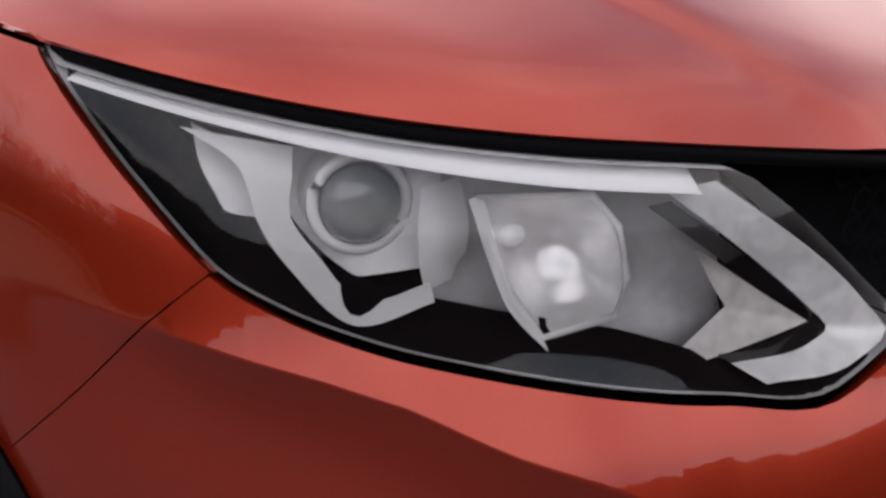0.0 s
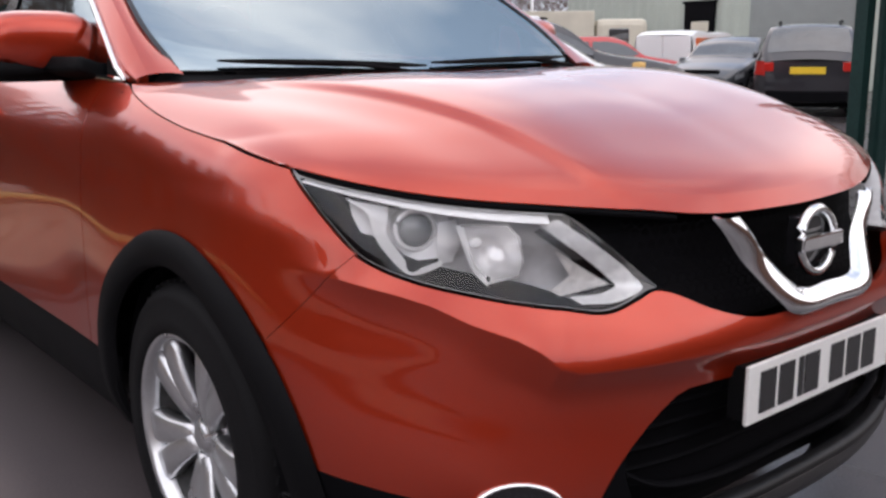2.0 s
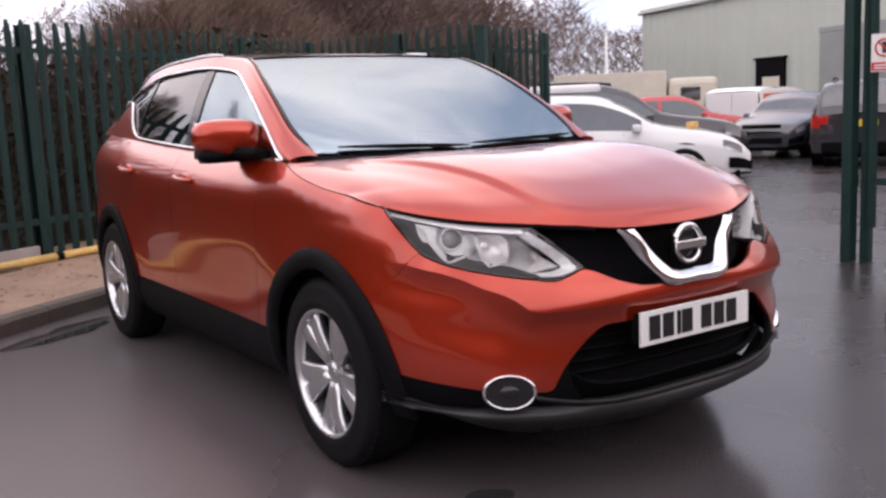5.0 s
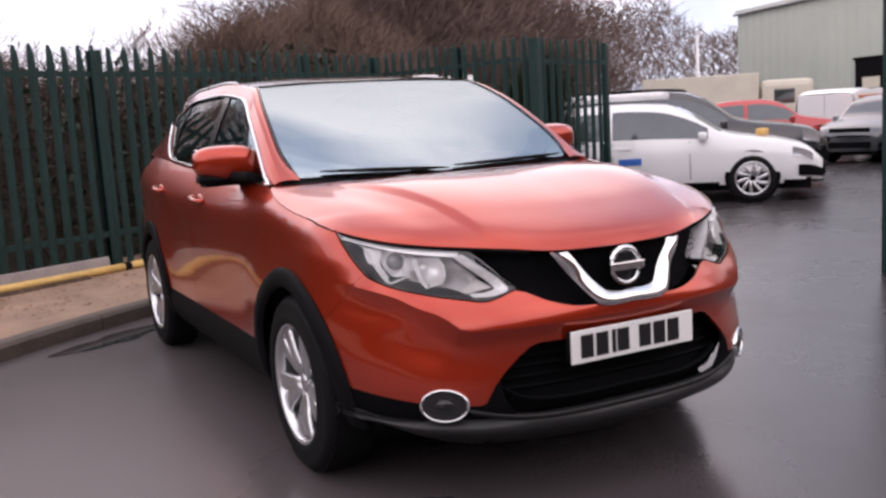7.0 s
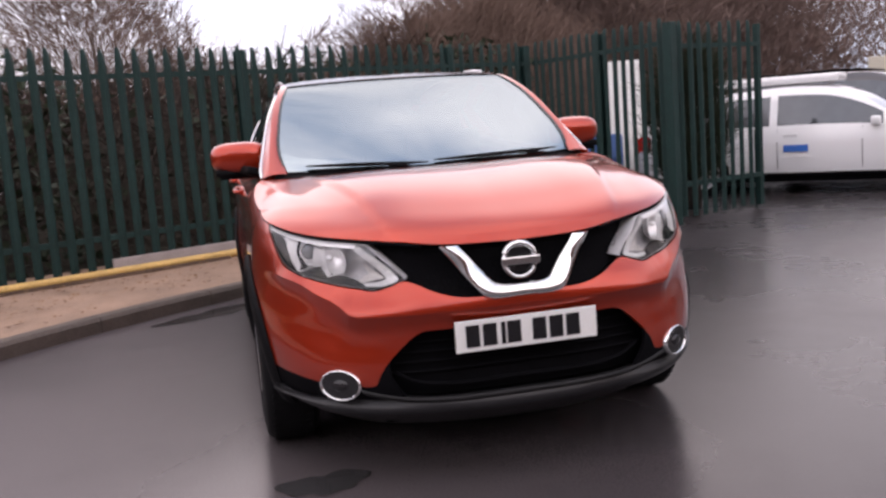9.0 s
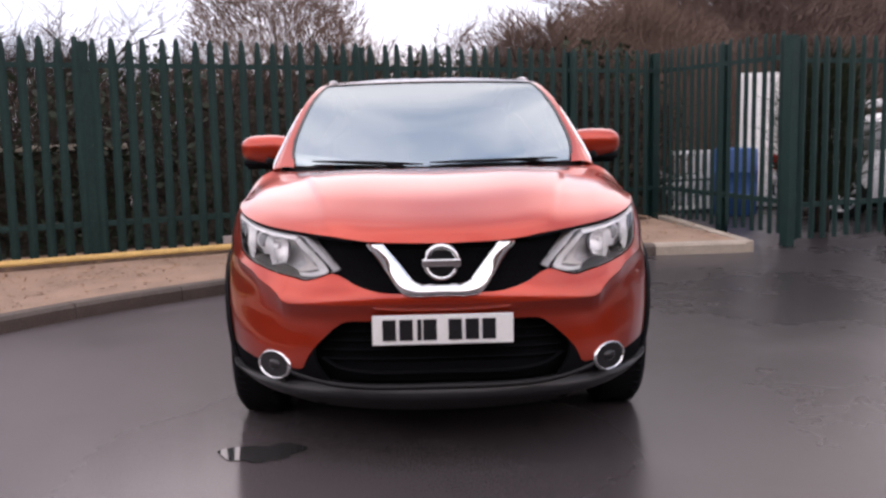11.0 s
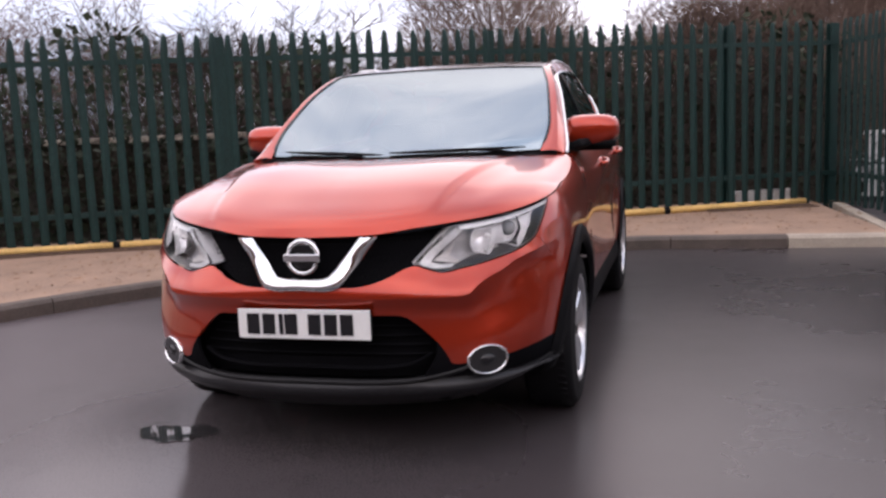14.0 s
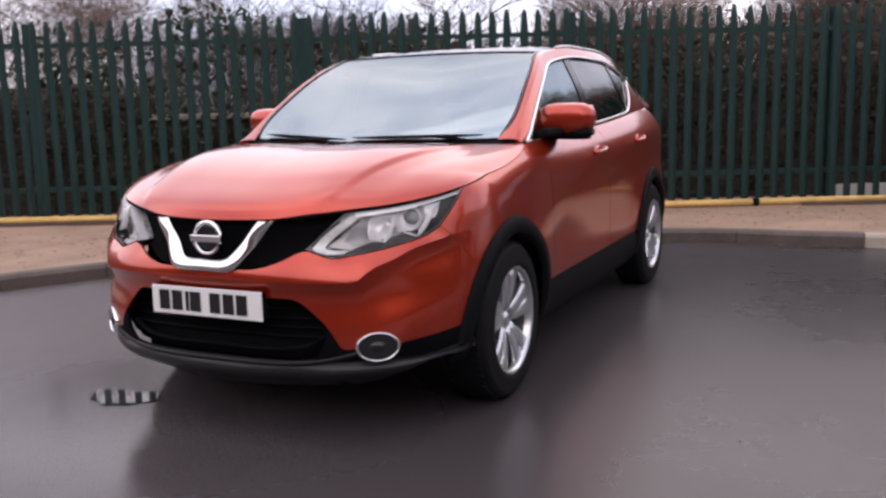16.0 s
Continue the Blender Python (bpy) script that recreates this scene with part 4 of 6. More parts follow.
def win_lo(y):
    return 0.035 + 0.55 * ramp01(3.25, 3.80, y) ** 1.5
def win_hi(y):
    h = max(0.05, rail(y).y - top_edge(y).y)
    return 1 - 0.055 / h - 0.12 * ramp01(3.2, 3.9, y)
y_in = next(y for y in steps(1.40, 2.0, 600) if win_hi(y) > win_lo(y) + 0.03)
y_out = next((y for y in steps(3.3, 4.1, 400) if win_hi(y) < win_lo(y) + 0.02), 4.0)
for sx in (1, -1):
    # painted pillar and roof rail, down to the chrome line
    bm = grid(lambda y, v: green(y, win_hi(min(y, y_out)) + (1 - win_hi(min(y, y_out))) * v) if y > y_in else green(y, win_lo(y) * 0 + v), spread(1.34, 4.19, 70, (y_in,)), steps(0, 1, 5), side=sx)
    part("roof_pillar", thick(bm, 0.02), M_PAINT, car, "", True)
    bm = grid(lambda y, v: rail_p(y) + Vector((-(0.040 + 0.042 * max(0, 1 - (y - 1.34) / 0.24) ** 2) * v, -0.02 * v * ramp01(1.5, 1.34, y), 0.004 * math.sin(math.pi * v))), steps(1.34, 4.19, 50), steps(0, 1, 3), side=sx)
    part("pillar_edge", bm, M_PAINT, car, "", True)
    bm = grid(lambda y, v: green(y, (win_lo(y) if y < y_out else win_lo(y_out)) * v), steps(1.42, 4.19, 60), steps(0, 1, 2), side=sx)
    part("waist_panel", thick(bm, 0.012), M_PAINT, car, "", True)
    bm = grid(lambda y, v: green(y, win_lo(y_out) + (win_hi(y_out) - win_lo(y_out) + 0.03) * v), steps(y_out - 0.005, 4.19, 10), steps(0, 1, 3), side=sx)
    part("rear_pillar", thick(bm, 0.012), M_PAINT, car, "", True)
    for name, a, b, m in (("front_side_window", y_in + 0.02, 2.47, M_GLASS), ("rear_side_window", 2.565, 3.36, M_DARKGLASS), ("quarter_window", 3.41, y_out - 0.01, M_DARKGLASS)):
        bm = grid(lambda y, v: green(y, win_lo(y) + (win_hi(y) - win_lo(y)) * v) - Vector((0.008, 0, 0)), steps(a, b, 18), steps(0, 1, 6), side=sx)
        g = part(name, bm, m, car, "tinted side window" if "front" in name else "dark privacy glass window", True)
        g.visible_shadow = False
    for a, b in ((2.465, 2.57), (3.355, 3.415)):
        bm = grid(lambda y, v: green(y, win_lo(y) + (win_hi(y) - win_lo(y)) * v) - Vector((0.002, 0, 0)), (a, b), steps(0, 1, 6), side=sx)
        part("window_pillar", thick(bm, 0.01), M_GLOSSBLACK, car, "", True)
    # chrome line round the windows
    loop = [green(y, win_lo(y)) for y in steps(y_in, y_out, 40)] + [green(y, win_hi(y)) for y in steps(y_out, y_in, 60)]
    part("window_chrome", tube([(sx * (p.x + 0.004), p.y, p.z) for p in loop], 0.0085, 6, True), M_CHROME, car, "chrome strip round the side windows", True)

# silver roof rails and black rear bumper corners
for sx in (1, -1):
    pts = [rail_p(y) + Vector((-0.010, 0, 0.004 + 0.006 * math.sin(math.pi * k) ** 0.4)) for k, y in ((k, 2.45 + 1.5 * k) for k in steps(0.01, 0.99, 24))]
    part("roof_rail", tube([(sx * p.x, p.y, p.z) for p in pts], 0.010, 8), M_SILVER, car, "silver roof rail", True)
    tail_top = smooth_curve([(0, 0.42), (0.06, 0.62), (0.14, 0.80), (0.3, 0.84), (0.8, 0.84)])
    s0 = s_y(AXLE_R + R_OUT - 0.03)
    sheet("rear_bumper", s0, s_y(TAIL_Y - TAIL_R) + 0.7, lambda s: 0.24, lambda s: tail_top(s - s0), 26, 10, M_BLACK, car, sx, f=lambda s, z: skin_in(s, z, -0.03 * ramp01(0.0, 0.2, s - s0) - 0.004), label="black plastic rear bumper")

# tailgate
tail_low = lambda u: skin(s_y(TAIL_Y - TAIL_R) + 0.7 * (1 - u), 1.12)
bm = grid(lambda u, v: roof_rear(u).lerp(tail_low(u), v), steps(0, 1, 12), steps(0, 1, 6), both=True)
part("tailgate", thick(bm, 0.012), M_DARKGLASS, car, "dark tailgate glass", True)

# floor and cabin
part("floor_pan", box((-0.76, 1.36, 0.19), (0.76, 3.2, 0.30), None, 0.03), M_BLACK, car)
part("under_tray", box((-0.50, 0.22, 0.215), (0.50, 1.36, 0.30), None, 0.03), M_BLACK, car)
part("rear_tray", box((-0.50, 3.2, 0.23), (0.50, 4.2, 0.32), None, 0.03), M_BLACK, car)
part("front_bulkhead", box((-0.52, 0.30, 0.25), (0.52, 0.36, 0.83)), M_BLACK, car)
part("engine_cover", box((-0.70, 0.62, 0.30), (0.70, 1.15, 0.90), None, 0.05), M_BLACK, car)
M_CABIN = mat("dark_cabin", (0.03, 0.03, 0.033), 0.8, vary=0.3, fine=200)
M_TRIM = mat("grey_cabin_trim", (0.05, 0.052, 0.058), 0.7, vary=0.25, fine=200)
part("dashboard", box((-0.70, 1.30, 0.80), (0.70, 1.75, 1.06), None, 0.06), M_TRIM, car, "dark grey dashboard")
for x in (-0.37, 0.37):
    seat = part("front_seat", box((x - 0.25, 2.05, 0.45), (x + 0.25, 2.55, 0.72), None, 0.06), M_CABIN, car, "dark cloth front seat")
    part("seat_back", box((x - 0.24, -0.07, 0), (x + 0.24, 0.07, 0.62), pose(0, 2.55, 0.62, -12), 0.05), M_CABIN, seat)
    part("head_rest", box((x - 0.13, 2.62, 1.20), (x + 0.13, 2.74, 1.40), None, 0.05), M_CABIN, seat)
rear_seat = part("rear_seat", box((-0.62, 3.0, 0.45), (0.62, 3.5, 0.75), None, 0.06), M_CABIN, car, "dark cloth rear bench")
part("seat_back", box((-0.62, 3.45, 0.70), (0.62, 3.6, 1.25), None, 0.05), M_CABIN, rear_seat)
bm = tube([(-0.37 + 0.18 * math.cos(a), 1.92 + 0.05 * math.sin(a), 0.97 + 0.16 * math.sin(a)) for a in steps(0, 2 * math.pi, 28)[:-1]], 0.014, 8, True)
part("steering_wheel", bm, M_BLACK, car, "", True)
part("rear_view_mirror", box((-0.11, 1.98, 1.385), (0.11, 2.01, 1.45), None, 0.01), M_BLACK, car)

# door mirrors
for sx in (1, -1):
    c = Vector((sx * 0.885, 1.765, 1.180))
    bm = bmesh.new()
    bmesh.ops.create_cube(bm, size=1)
    bmesh.ops.subdivide_edges(bm, edges=bm.edges[:], cuts=5, use_grid_fill=True)
    for v in bm.verts:
        q = v.co * 2
        n = (abs(q.x) ** 3.4 + abs(q.y) ** 2.6 + abs(q.z) ** 3.0) ** (1 / 3.0)
        q = q / max(n, 1e-6) * (max(abs(q.x), abs(q.y), abs(q.z)))
        taper = 1 - 0.16 * (q.x * sx + 1) / 2
        yb = q.y * 0.085 if q.y < 0 else q.y * 0.04
        v.co = Vector((c.x + q.x * 0.142, c.y + yb + 0.018 * sx * q.x, c.z + q.z * 0.086 * taper + 0.006 * sx * q.x))
    mirror = part("door_mirror", bm, M_PAINT, car, "orange-red door mirror on a black foot", True)
    bm = bmesh.new()
    bmesh.ops.create_cube(bm, size=1, matrix=Matrix.Translation((c.x - sx * 0.01, c.y + 0.01, c.z - 0.068)) @ Matrix.Diagonal((0.262, 0.135, 0.066, 1)))
    bmesh.ops.bevel(bm, geom=bm.edges[:], offset=0.018, segments=3, affect="EDGES")
    part("mirror_underside", bm, M_BLACK, mirror, "", True)
    bm = bmesh.new()
    add_box(bm, (-0.06, -0.11, -0.02), (0.06, 0.09, 0.02), pose(sx * 0.825, 1.68, 1.108, 0, sx * -18, sx * -14), 0.012)
    part("mirror_foot", bm, M_BLACK, mirror, "", True)
    bm = grid(lambda y, v: green(y, win_lo(y) + (win_hi(y) - win_lo(y)) * v), steps(y_in, y_in + 0.12, 4), steps(0, 1, 3), side=sx)
    part("mirror_corner", bm, M_BLACK, car, "", True)
    part("mirror_glass", box((c.x - 0.12, c.y + 0.04, c.z - 0.064), (c.x + 0.12, c.y + 0.046, c.z + 0.064), None, 0.002), M_CHROME, mirror)

# wipers
for x0, x1, v0, v1 in ((0.62, -0.02, 0.004, 0.020), (-0.05, -0.60, 0.006, 0.018)):
    pts = [ws_f(abs(x) / 0.70, v) for x, v in ((x0 + (x1 - x0) * t, v0 + (v1 - v0) * t) for t in steps(0, 1, 12))]
    xs = [x0 + (x1 - x0) * t for t in steps(0, 1, 12)]
    wiper = part("wiper", tube([(x, p.y - 0.008, p.z + 0.006) for x, p in zip(xs, pts)], [0.003 + 0.007 * math.sin(math.pi * k / 12) ** 0.7 for k in range(13)], 6), M_BLACK, car, "black windscreen wiper", True)
    part("wiper_arm", tube([(x0 * 0.5 + x1 * 0.5, pts[6].y - 0.012, pts[6].z + 0.010), (x0 * 0.8 + x1 * 0.2, pts[2].y - 0.018, pts[2].z - 0.004), (x0 * 0.98 + x1 * 0.02, pts[0].y - 0.06, pts[0].z - 0.02)], 0.006, 6), M_BLACK, wiper, "", True)


# wheels
def lathe(profile, n=64):
    bm = bmesh.new()
    rings = [[bm.verts.new((h, r * math.cos(a), r * math.sin(a))) for a in steps(0, 2 * math.pi, n)[:-1]] for r, h in profile]
    for a, b in zip(rings, rings[1:]):
        for k in range(n):
            bm.faces.new((a[k], a[(k+1) % n], b[(k+1) % n], b[k]))
    return bm


def spoke(r0, r1, w0, w1, a0, a1, h0, h1, depth):
    """A tapering spoke from hub to rim: radius, width, angle and outer face at each end."""
    bm = bmesh.new()
    rows = []
    for t in steps(0, 1, 6):
        r, w, a, h = (p + (q - p) * t for p, q in ((r0, r1), (w0, w1), (a0, a1), (h0, h1)))
        h += 0.008 * math.sin(math.pi * t)
        c, tn = Vector((0, math.cos(a), math.sin(a))), Vector((0, -math.sin(a), math.cos(a)))
        rows.append([bm.verts.new(c * r + tn * (w * k) + Vector((x, 0, 0))) for k, x in ((-0.5, h - depth), (-0.5, h - 0.006), (-0.38, h), (0.38, h - 0.002), (0.5, h - 0.008), (0.5, h - depth))])
    for a, b in zip(rows, rows[1:]):
        for k in range(6):
            bm.faces.new((a[k], a[(k+1) % 6], b[(k+1) % 6], b[k]))
    bm.faces.new(rows[0]); bm.faces.new(rows[-1][::-1])
    return bm


# wheel barrel, darker than the rim and spokes
M_DKBARREL = mat("dark_barrel", (0.09, 0.09, 0.092), 0.5, 0.5, vary=0.3, bump=0)


def make_wheel():
    w = new("wheel")
    tyre = [(0.228, -0.10), (0.235, -0.112), (0.264, -0.112), (0.31, -0.104), (0.334, -0.085), (0.343, -0.06), (TYRE_R, -0.03), (TYRE_R, 0.03), (0.343, 0.06), (0.334, 0.085), (0.322, 0.098), (0.31, 0.104), (0.305, 0.1035), (0.266, 0.112), (0.243, 0.112), (0.233, 0.106), (0.228, 0.095)]
    part("tyre", lathe(tyre, 72), M_RUBBER, w, "black rubber tyre", True)
    groove = bmesh.new()
    for i in range(60):
        a = i * 2 * math.pi / 60
        for h, tw in ((-0.07, 0.25), (0.07, -0.25)):
            add_box(groove, (-0.018, -0.009, -0.006), (0.018, 0.009, 0.0012), pose(h * 0.86, TYRE_R * math.cos(a), TYRE_R * math.sin(a)) @ Matrix.Rotation(a - math.pi / 2, 4, "X") @ Matrix.Rotation(tw, 4, "Z"))
    tagged(part("tread_block", groove, M_RUBBER, w), kind="stuff")
    rim = [(0.223, 0.070), (0.223, 0.085), (0.232, 0.094), (0.239, 0.098), (0.239, 0.104), (0.232, 0.107), (0.222, 0.100), (0.216, 0.070)]
    r = part("rim", lathe(rim, 72), M_SILVER, w, "silver alloy rim", True)
    part("barrel", lathe([(0.216, 0.069), (0.210, 0.04), (0.195, 0.0), (0.19, -0.09)], 64), M_DKBARREL, w, "", True)
    for k in range(5):
        a = math.pi / 2 + k * 2 * math.pi / 5
        for d in (-1, 1):
            part("spoke", spoke(0.045, 0.224, 0.044, 0.076, a + d * 0.17, a + d * 0.215, 0.070, 0.092, 0.035), M_SILVER, r, "", True)
        part("wheel_nut", lathe([(0.0, 0.06), (0.008, 0.06), (0.009, 0.05), (0.009, 0.03)], 8), M_DKSILVER, r).location = (0, 0.056 * math.cos(a + math.pi / 5), 0.056 * math.sin(a + math.pi / 5))
    part("hub", lathe([(0.0, 0.074), (0.026, 0.074), (0.031, 0.068), (0.034, 0.066), (0.060, 0.060), (0.068, 0.03), (0.07, 0.0)], 40), M_SILVER, r, "", True)
    part("brake_disc", lathe([(0.07, 0.02), (0.075, 0.01), (0.14, 0.01), (0.14, -0.01)], 40), M_DKSILVER, w, "", True)
    part("brake_shield", lathe([(0.0, -0.02), (0.19, -0.02), (0.20, -0.06)], 32), M_BLACK, w, "", True)
    return w


wheel = make_wheel()
wheel.parent = car
wheel.matrix_basis = pose(0.80, AXLE_F, HUB_Z + 0.008, 0, 0, 0)
for x, y, turn, spin in ((-0.80, AXLE_F, 180, 40), (0.80, AXLE_R, 0, 20), (-0.80, AXLE_R, 180, 10)):
    copy_thing(wheel, pose(x, y, HUB_Z + 0.008, spin, 0, turn))

# ---- head lamps ----
M_LAMPGREY = mat("satin_lamp_grey", (0.80, 0.80, 0.81), 0.30, 0.05, vary=0.1, bump=0)
M_HOUSING = mat("grey_lamp_housing", (0.52, 0.52, 0.53), 0.35, 0.0, vary=0.12, scale=20, bump=0)
# near-white base paints in the sky mirrored by the strip
M_DRL = mat("white_light_guide", (0.97, 0.975, 0.98), 0.18, 0.0, vary=0.02, bump=0, coat=0.6)
M_FROST = mat("frosted_light_guide", (0.86, 0.87, 0.88), 0.3, 0.2, vary=0.15, scale=40, bump=0, coat=0.5)
M_AMBER = mat("pale_indicator", (0.74, 0.72, 0.70), 0.3, vary=0.2, scale=30, bump=0, coat=0.5)
M_EYE = mat("projector_glass", (0.20, 0.21, 0.22), 0.04, vary=0.1, bump=0, coat=1.0)
# non-metal white, painting in the sky that the chrome would mirror
M_FIN = mat("white_for_chrome", (0.97, 0.97, 0.98), 0.20, 0.0, vary=0.06, scale=25, bump=0, coat=0.4)
M_BOWL = mat("satin_reflector", (0.93, 0.93, 0.94), 0.18, 0.35, vary=0.1, scale=30, bump=0)
IN_S = 0.238


def lamp_low(s):
    return lamp_s(s) + 0.003


def lamp_high(s):
    x = skin(s, 0.82).x
    return max(min(hood_s(s) - 0.011, 0.764 + (x - 0.398) * 0.87), lamp_low(s) + 0.001)


def straight(keys):
    """Straight runs through (t, s, z) keys."""
    k = np.array(keys, float)
    return lambda t: Vector((float(np.interp(t, k[:, 0], k[:, 1])), float(np.interp(t, k[:, 0], k[:, 2]))))


def ribbon(pts_a, pts_b, d0, d1, sx, n=24, sharp=False):
    """A strip between two lines on the skin, each given by (t, s, z) keys, at depths d0 and d1."""
    fa, fb = (straight(pts_a), straight(pts_b)) if sharp else (smooth_curve(pts_a), smooth_curve(pts_b))
    def f(t, v):
        a, b = fa(t), fb(t)
        q = a.lerp(b, v)
        return skin_in(q.x, q.y, d0 + (d1 - d0) * v)
    return grid(f, steps(0, 1, n), steps(0, 1, 4), side=sx)


for sx in (1, -1):
    f_lens = lambda s, v: skin_in(s, lamp_low(s) + (lamp_high(s) - lamp_low(s)) * v, 0.002 - 0.004 * math.sin(math.pi * v))
    lamp = part("head_lamp", grid(lambda s, v: skin_in(s, lamp_low(s) + (lamp_high(s) - lamp_low(s)) * v, 0.075), steps(IN_S, 0.535, 30), steps(0, 1, 8), side=sx), M_HOUSING, car, "swept-back clear head lamp with chrome inside", True)
    part("lamp_shell", grid(lambda s, v: skin_in(s, lamp_low(s) + (lamp_high(s) - lamp_low(s)) * v, 0.077), steps(0.53, 0.785, 24), steps(0, 1, 8), side=sx), M_PIT, lamp, "black lamp shell", True)
    lens = part("lens", grid(f_lens, steps(IN_S, 0.787, 44), steps(0, 1, 10), side=sx), M_LENS, lamp, "clear lamp cover", True)
    lens.visible_shadow = False
    # walls from cover to housing
    for fn in (lamp_low, lamp_high):
        part("lamp_wall", grid(lambda s, v: skin_in(s, fn(s), 0.004 + 0.071 * v), steps(IN_S, 0.787, 44), (0, 1), side=sx), M_HOUSING, lamp, "", True)
    # black band along the lower and outer edge
    band = lambda s: 0.005 + 0.019 * ramp01(0.32, 0.44, s) + 0.012 * ramp01(0.58, 0.72, s)
    part("lamp_edge", grid(lambda s, v: skin_in(s, min(lamp_low(s) + band(s) * v, lamp_high(s) - 0.004), 0.008 + 0.030 * v), steps(0.272, 0.78, 44), steps(0, 1, 4), side=sx), M_PIT, lamp, "", True)
    # bright strip under the bonnet's edge
    part("light_strip", grid(lambda s, v: skin_in(s, hood_s(s) - 0.0135 - (0.0085 * ramp01(0.80, 0.42, s) + 0.0040) * v, 0.018 - 0.016 * v), steps(0.385, 0.765, 40), steps(0, 1, 3), side=sx), M_DRL, lamp, "white running light strip", True)
    part("strip_edge", grid(lambda s, v: skin_in(s, hood_s(s) - 0.026 - 0.005 * v, 0.018 + 0.02 * v), steps(0.40, 0.74, 40), (0, 1), side=sx), M_CHROME, lamp, "", True)
    # boomerang at the inner end
    part("light_guide", ribbon([(0, 0.372, 0.876), (0.45, 0.268, 0.778), (0.55, 0.256, 0.757), (0.66, 0.280, 0.744), (1, 0.345, 0.739)],
                               [(0, 0.400, 0.868), (0.45, 0.302, 0.777), (0.55, 0.291, 0.762), (0.66, 0.305, 0.754), (1, 0.360, 0.749)], 0.008, 0.02, sx), M_FROST, lamp, "frosted boomerang light guide", True)
    part("guide_gap", ribbon([(0, 0.398, 0.862), (0.45, 0.302, 0.777), (0.55, 0.291, 0.762), (0.66, 0.305, 0.754), (1, 0.360, 0.749)],
                             [(0, 0.402, 0.850), (0.45, 0.312, 0.776), (0.55, 0.300, 0.764), (0.66, 0.314, 0.757), (1, 0.366, 0.751)], 0.02, 0.05, sx), M_GLOSSBLACK, lamp, "", True)
    part("indicator", ribbon([(0, 0.372, 0.822), (0.5, 0.296, 0.762), (1, 0.388, 0.744)], [(0, 0.3725, 0.820), (0.5, 0.349, 0.777), (1, 0.392, 0.747)], 0.032, 0.040, sx, 32, True), M_AMBER, lamp, "pale arrow-shaped indicator", True)
    # outer projector with its chrome fin
    part("chrome_fin", ribbon([(0, 0.688, 0.906), (0.2, 0.652, 0.885), (0.4, 0.640, 0.850), (0.6, 0.618, 0.821), (0.8, 0.580, 0.789), (1, 0.535, 0.804)],
                              [(0, 0.622, 0.893), (0.2, 0.624, 0.874), (0.4, 0.626, 0.850), (0.6, 0.606, 0.824), (0.8, 0.577, 0.797), (1, 0.537, 0.809)], 0.010, 0.030, sx, 36), M_FIN, lamp, "bright chrome fin round the projector", True)
    part("side_fin", ribbon([(0, 0.690, 0.904), (0.4, 0.680, 0.868), (0.7, 0.650, 0.828), (1, 0.612, 0.800)], [(0, 0.655, 0.885), (0.4, 0.642, 0.850), (0.7, 0.622, 0.824), (1, 0.592, 0.800)], 0.030, 0.046, sx), M_LAMPGREY, lamp, "", True)
    c = skin_in(0.586, 0.853, 0.052)
    nrm = (skin_in(0.586, 0.853, 0.0) - skin_in(0.586, 0.853, 0.1)).normalized()
    aim = Vector((nrm.x * 0.45, nrm.y, 0)).normalized()
    m = Matrix.Translation((sx * c.x, c.y, c.z)) @ Vector((sx * aim.x, aim.y, 0.05)).to_track_quat("Z", "Y").to_matrix().to_4x4()
    bm = bmesh.new()
    bmesh.ops.create_uvsphere(bm, u_segments=28, v_segments=16, radius=0.0285, matrix=m @ Matrix.Diagonal((1, 1, 0.65, 1)))
    part("projector", bm, M_EYE, lamp, "round glass projector lens", True)
    ring = [m @ Vector((0.0335 * math.cos(a), 0.0335 * math.sin(a), -0.002)) for a in steps(0, 2 * math.pi, 36)[:-1]]
    part("projector_ring", tube(ring, 0.0048, 8, True), M_FIN, lamp, "", True)
    part("projector_well", grid(lambda a, v: m @ Vector(((0.036 + 0.004 * v) * math.cos(a), (0.036 + 0.004 * v) * math.sin(a), -0.002 - 0.03 * v)), steps(0, 2 * math.pi, 36), (0, 1)), M_LAMPGREY, lamp, "", True)
    part("projector_bezel", ribbon([(0, 0.642, 0.886), (0.35, 0.640, 0.850), (0.7, 0.612, 0.818), (1, 0.585, 0.800)], [(0, 0.532, 0.880), (0.35, 0.534, 0.846), (0.7, 0.534, 0.818), (1, 0.538, 0.806)], 0.062, 0.066, sx), M_LAMPGREY, lamp, "", True)
    # bright web between the two lamps
    part("reflector_web", ribbon([(0, 0.545, 0.870), (0.5, 0.548, 0.838), (1, 0.540, 0.803)], [(0, 0.520, 0.870), (0.5, 0.516, 0.832), (1, 0.520, 0.800)], 0.030, 0.060, sx), M_FIN, lamp, "", True)
    # inner faceted reflector
    hexa = [(0.5125, 0.866), (0.503, 0.832), (0.489, 0.800), (0.4704, 0.772), (0.426, 0.783), (0.4198, 0.809), (0.428, 0.845), (0.4423, 0.866)]
    bm = bmesh.new()
    mid = (0.462, 0.826)
    rows = []
    for k, d in ((1.0, 0.030), (0.92, 0.034), (0.62, 0.060), (0.22, 0.071)):
        rows.append([])
        for s, z in hexa:
            p = skin_in(mid[0] + (s - mid[0]) * k, mid[1] + (z - mid[1]) * k, d)
            rows[-1].append(bm.verts.new((sx * p.x, p.y, p.z)))
    for a, b in zip(rows, rows[1:]):
        for k in range(8):
            bm.faces.new((a[k], a[(k+1) % 8], b[(k+1) % 8], b[k]))
    bm.faces.new(rows[-1])
